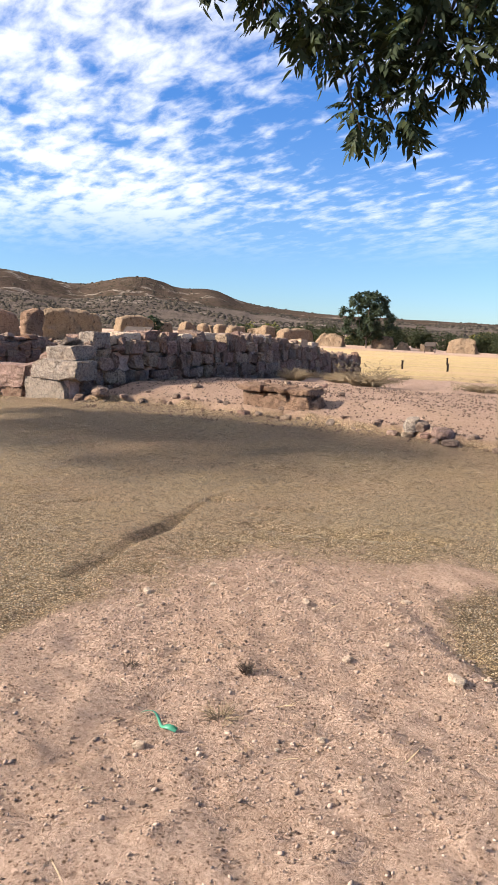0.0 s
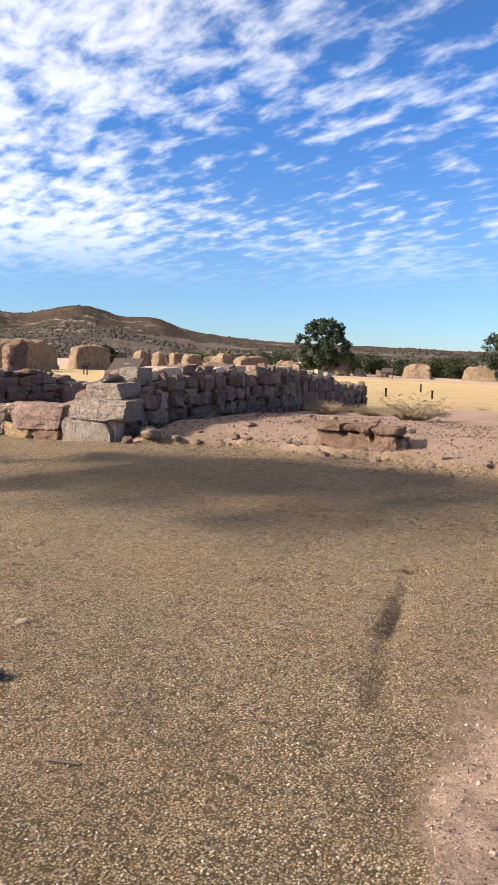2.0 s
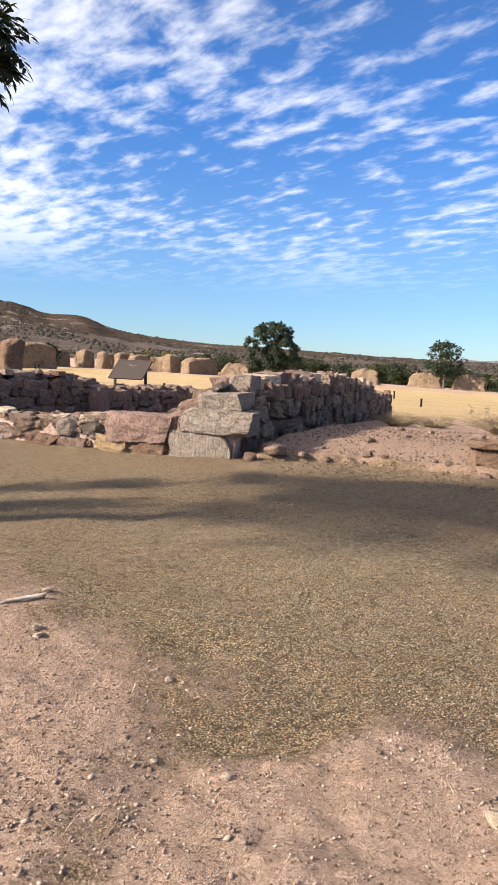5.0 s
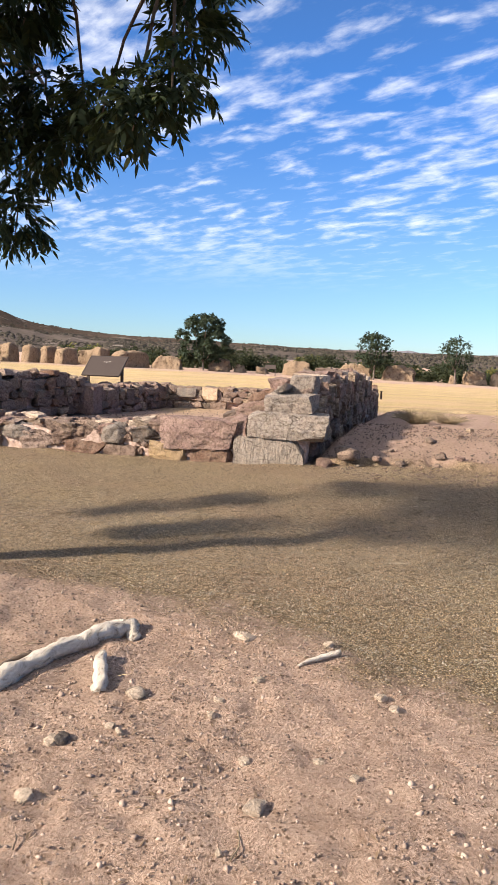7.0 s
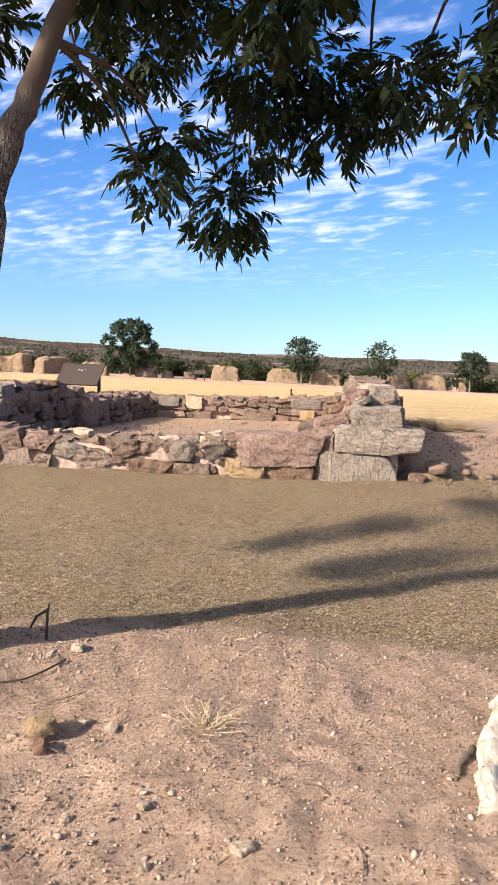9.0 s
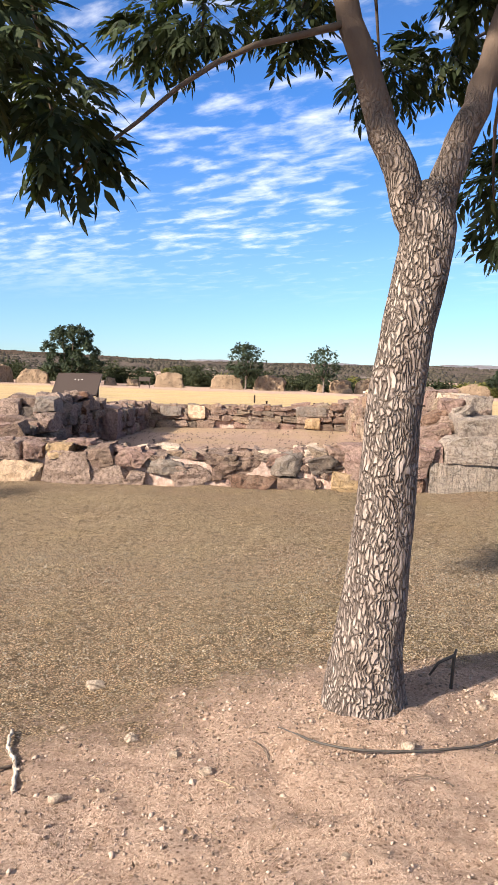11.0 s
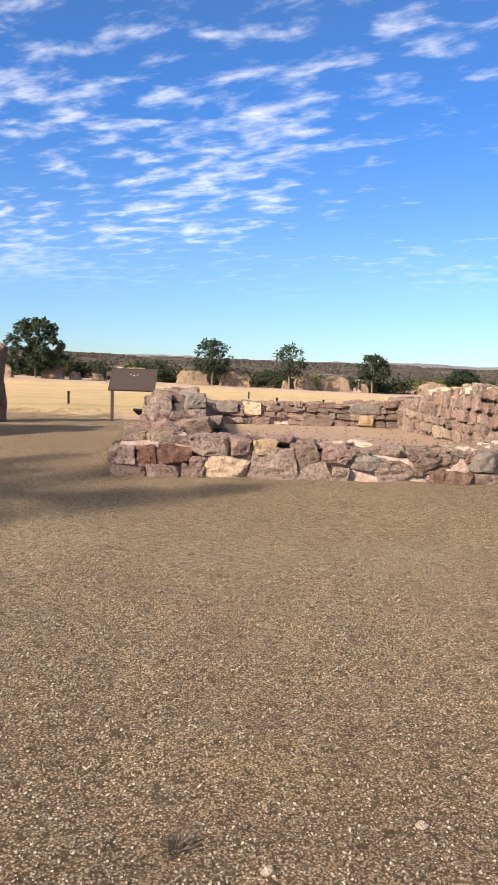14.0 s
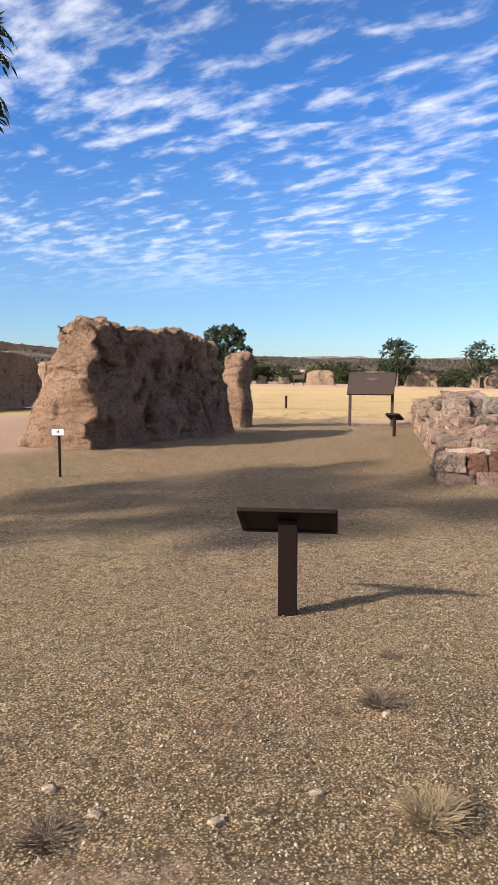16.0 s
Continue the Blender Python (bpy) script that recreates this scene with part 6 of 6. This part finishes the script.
panel_sign("dark lectern sign standing before far adobe walls", 0.75, 0.6, 35, 1.0, ((-0.2, 0, 0.08, 0.08), (0.2, 0, 0.08, 0.08)), Matrix.Translation((-38.0, 60, gz(-38, 60))), material=M_BLACK)
panel_sign("dark two-post sign far across the field", 1.5, 0.6, 60, 1.15, ((-0.7, 0, 0.1, 0.1), (0.7, 0, 0.1, 0.1)), Matrix.Translation((-18.4, 100, gz(-18.4, 100))), material=M_BROWN)

stake = new("plant_marker")
stake.matrix_basis = Matrix.Translation((-11.73, 10.42, gz(-11.73, 10.42)))
part("post", mesh_bm("post", box_bm(0.03, 0.03, 0.68, 0, 0.003), M_BLACK), stake, m=Matrix.Translation((0, 0, 0.26)))
part("plate", mesh_bm("plate", box_bm(0.16, 0.12, 0.012, 0, 0.003), M_PALE), stake, "small pale printed plate", Matrix.Translation((-0.02, 0, 0.63)) @ Euler((radians(38), 0, radians(25))).to_matrix().to_4x4())
digit = bpy.data.curves.new("digit", "FONT")
digit.body, digit.size, digit.extrude, digit.align_x, digit.align_y = "4", 0.10, 0.001, "CENTER", "CENTER"
digit.materials.append(M_BLACK)
part("digit", digit, stake, "black number four", Matrix.Translation((-0.02, 0, 0.63)) @ Euler((radians(38), 0, radians(25))).to_matrix().to_4x4() @ Matrix.Translation((0, 0, 0.009)))
tagged(stake, "small pale marker plate on a thin black stake", "marker")
for x, y, h in ((-11.7, 35.1, 0.55), (-1.65, 40.0, 0.45), (0.85, 40.0, 0.42), (-2.55, 52.0, 0.5)):
    p = new("marker_post")
    p.matrix_basis = Matrix.Translation((x, y, gz(x, y)))
    part("post", mesh_bm("post", box_bm(0.09, 0.09, h + 0.15, 0, 0.01), M_BLACK), p, m=Matrix.Translation((0, 0, (h - 0.15) / 2)))
    part("cap", mesh_bm("cap", box_bm(0.12, 0.12, 0.05, 0, 0.01), M_BLACK), p, m=Matrix.Translation((0, 0, h)))
    tagged(p, "short dark marker post in the dry field", "post")


# ---------------------------------------------------------------- small things on the ground
def driftwood(name, pts, r0, r1, label, seed, category="root", sides=14, material=None, wob=0.012):
    P = [(x, y, gz(x, y) + h - 0.25 * r0) for x, y, h in pts]
    v, f = limb(P, r0, r1, seed, sides, 7, wob)
    v = [p + noise.noise_vector(p * 9 + Vector((seed, 0, 0))) * r0 * 0.5 + noise.noise_vector(p * 26) * r0 * 0.25 for p in v]
    return tagged(new(name, mesh_np(name, v, f, material or M_WOOD, True)), label, category)


driftwood("root", [(1.57, 3.42, 0.01), (1.60, 3.56, 0.04), (1.66, 3.87, 0.04), (1.74, 4.10, 0.05), (1.82, 4.28, 0.045), (1.88, 4.40, 0.0)], 0.044, 0.058, "thick bleached exposed tree root in the sand", 3)
driftwood("root", [(1.76, 4.30, 0.02), (1.82, 4.36, 0.045), (1.90, 4.36, 0.03), (1.95, 4.30, 0.0)], 0.022, 0.040, "gnarled bleached knuckle of the exposed root", 14)
driftwood("bark_strip", [(1.48, 3.62, 0.0), (1.52, 3.74, 0.02), (1.59, 3.86, 0.015)], 0.009, 0.015, "strip of loose brown bark beside the root", 4, "bark", 8, M_TWIG)
driftwood("root", [(2.06, 3.62, 0.0), (2.00, 3.75, 0.03), (1.92, 3.93, 0.02)], 0.042, 0.022, "short bleached root fragment in the sand", 5)
driftwood("stick", [(-2.64, 4.24, 0.01), (-2.60, 4.08, 0.02), (-2.52, 3.93, 0.015), (-2.45, 3.72, 0.01)], 0.007, 0.010, "bleached crooked stick on the sand", 6, "stick")
driftwood("stick", [(-2.50, 3.93, 0.01), (-2.56, 3.86, 0.01), (-2.6, 3.84, 0.01)], 0.008, 0.005, "dark twig beside the bleached stick", 7, "stick", 6, M_TWIG)
driftwood("stick", [(2.90, 4.24, 0.01), (2.98, 4.32, 0.02), (3.10, 4.42, 0.02)], 0.007, 0.018, "pale broken stick on the sand", 8, "stick")
driftwood("stick", [(7.35, 3.0, 0.01), (7.5, 3.05, 0.01)], 0.008, 0.006, "dark twig on the gravel", 9, "stick", 6, M_TWIG)
for i in range(26):
    x, y, a = rb.uniform(-4, 6), rb.uniform(1.9, 4.4), rb.uniform(0, 3.14)
    l = rb.uniform(0.06, 0.2)
    driftwood("twig", [(x, y, 0.006), (x + l / 2 * math.cos(a), y + l / 2 * math.sin(a), 0.014), (x + l * math.cos(a + 0.2), y + l * math.sin(a + 0.2), 0.006)], 0.0028, 0.002, "thin dry twig on the sand", 20 + i, "twig", 5, M_TWIG if i % 3 else M_DRY, 0.004)
# irrigation hose round the trunk, with a wire stake
hz = [(-1.4, 4.1, 0.0), (-1.15, 3.88, 0.02), (-0.8, 3.86, 0.02), (-0.5, 3.98, 0.02), (-0.38, 4.15, 0.03), (-0.36, 4.3, 0.015)]
driftwood("hose", hz, 0.005, 0.005, "thin dark irrigation hose curving round the trunk", 11, "hose", 8, M_HOSE, 0.006)
stk = new("wire_stake")
stk.matrix_basis = Matrix.Translation((-0.55, 4.5, gz(-0.55, 4.5)))
for pts in ([(0, 0, -0.02), (0.01, 0, 0.16), (0.02, 0.0, 0.2)], [(0.015, 0, 0.17), (-0.06, 0.02, 0.12), (-0.1, 0.03, 0.05)]):
    v, f = tube(pts, [0.009, 0.008, 0.006], 6)
    part("wire", mesh_np("wire", v, f, M_HOSE, True), stk)
tagged(stk, "bent dark wire stake beside the tree trunk", "stake")
# green ribbon
rv, rf = [], []
for i in range(14):
    t = i / 13
    x, y = 9.90 + 0.22 * t, 3.09 - 0.05 * t + 0.03 * math.sin(6 * t)
    z = gz(x, y) + 0.012 + 0.014 * math.sin(9 * t)
    w = 0.009 * (1.3 - 0.5 * t)
    tw = math.sin(5 * t)
    rv += [(x, y - w, z + 0.012 * tw), (x + 0.005, y + w, z - 0.004 * tw), (x + 0.005, y + w, z - 0.004 * tw - 0.002), (x, y - w, z + 0.012 * tw - 0.002)]
for i in range(13):
    for k in range(4):
        rf.append((4 * i + k, 4 * i + (k + 1) % 4, 4 * i + 4 + (k + 1) % 4, 4 * i + 4 + k))
tagged(new("ribbon", mesh_np("ribbon", rv, rf, M_RIBBON, True)), "crumpled green plastic ribbon on the sand", "ribbon")
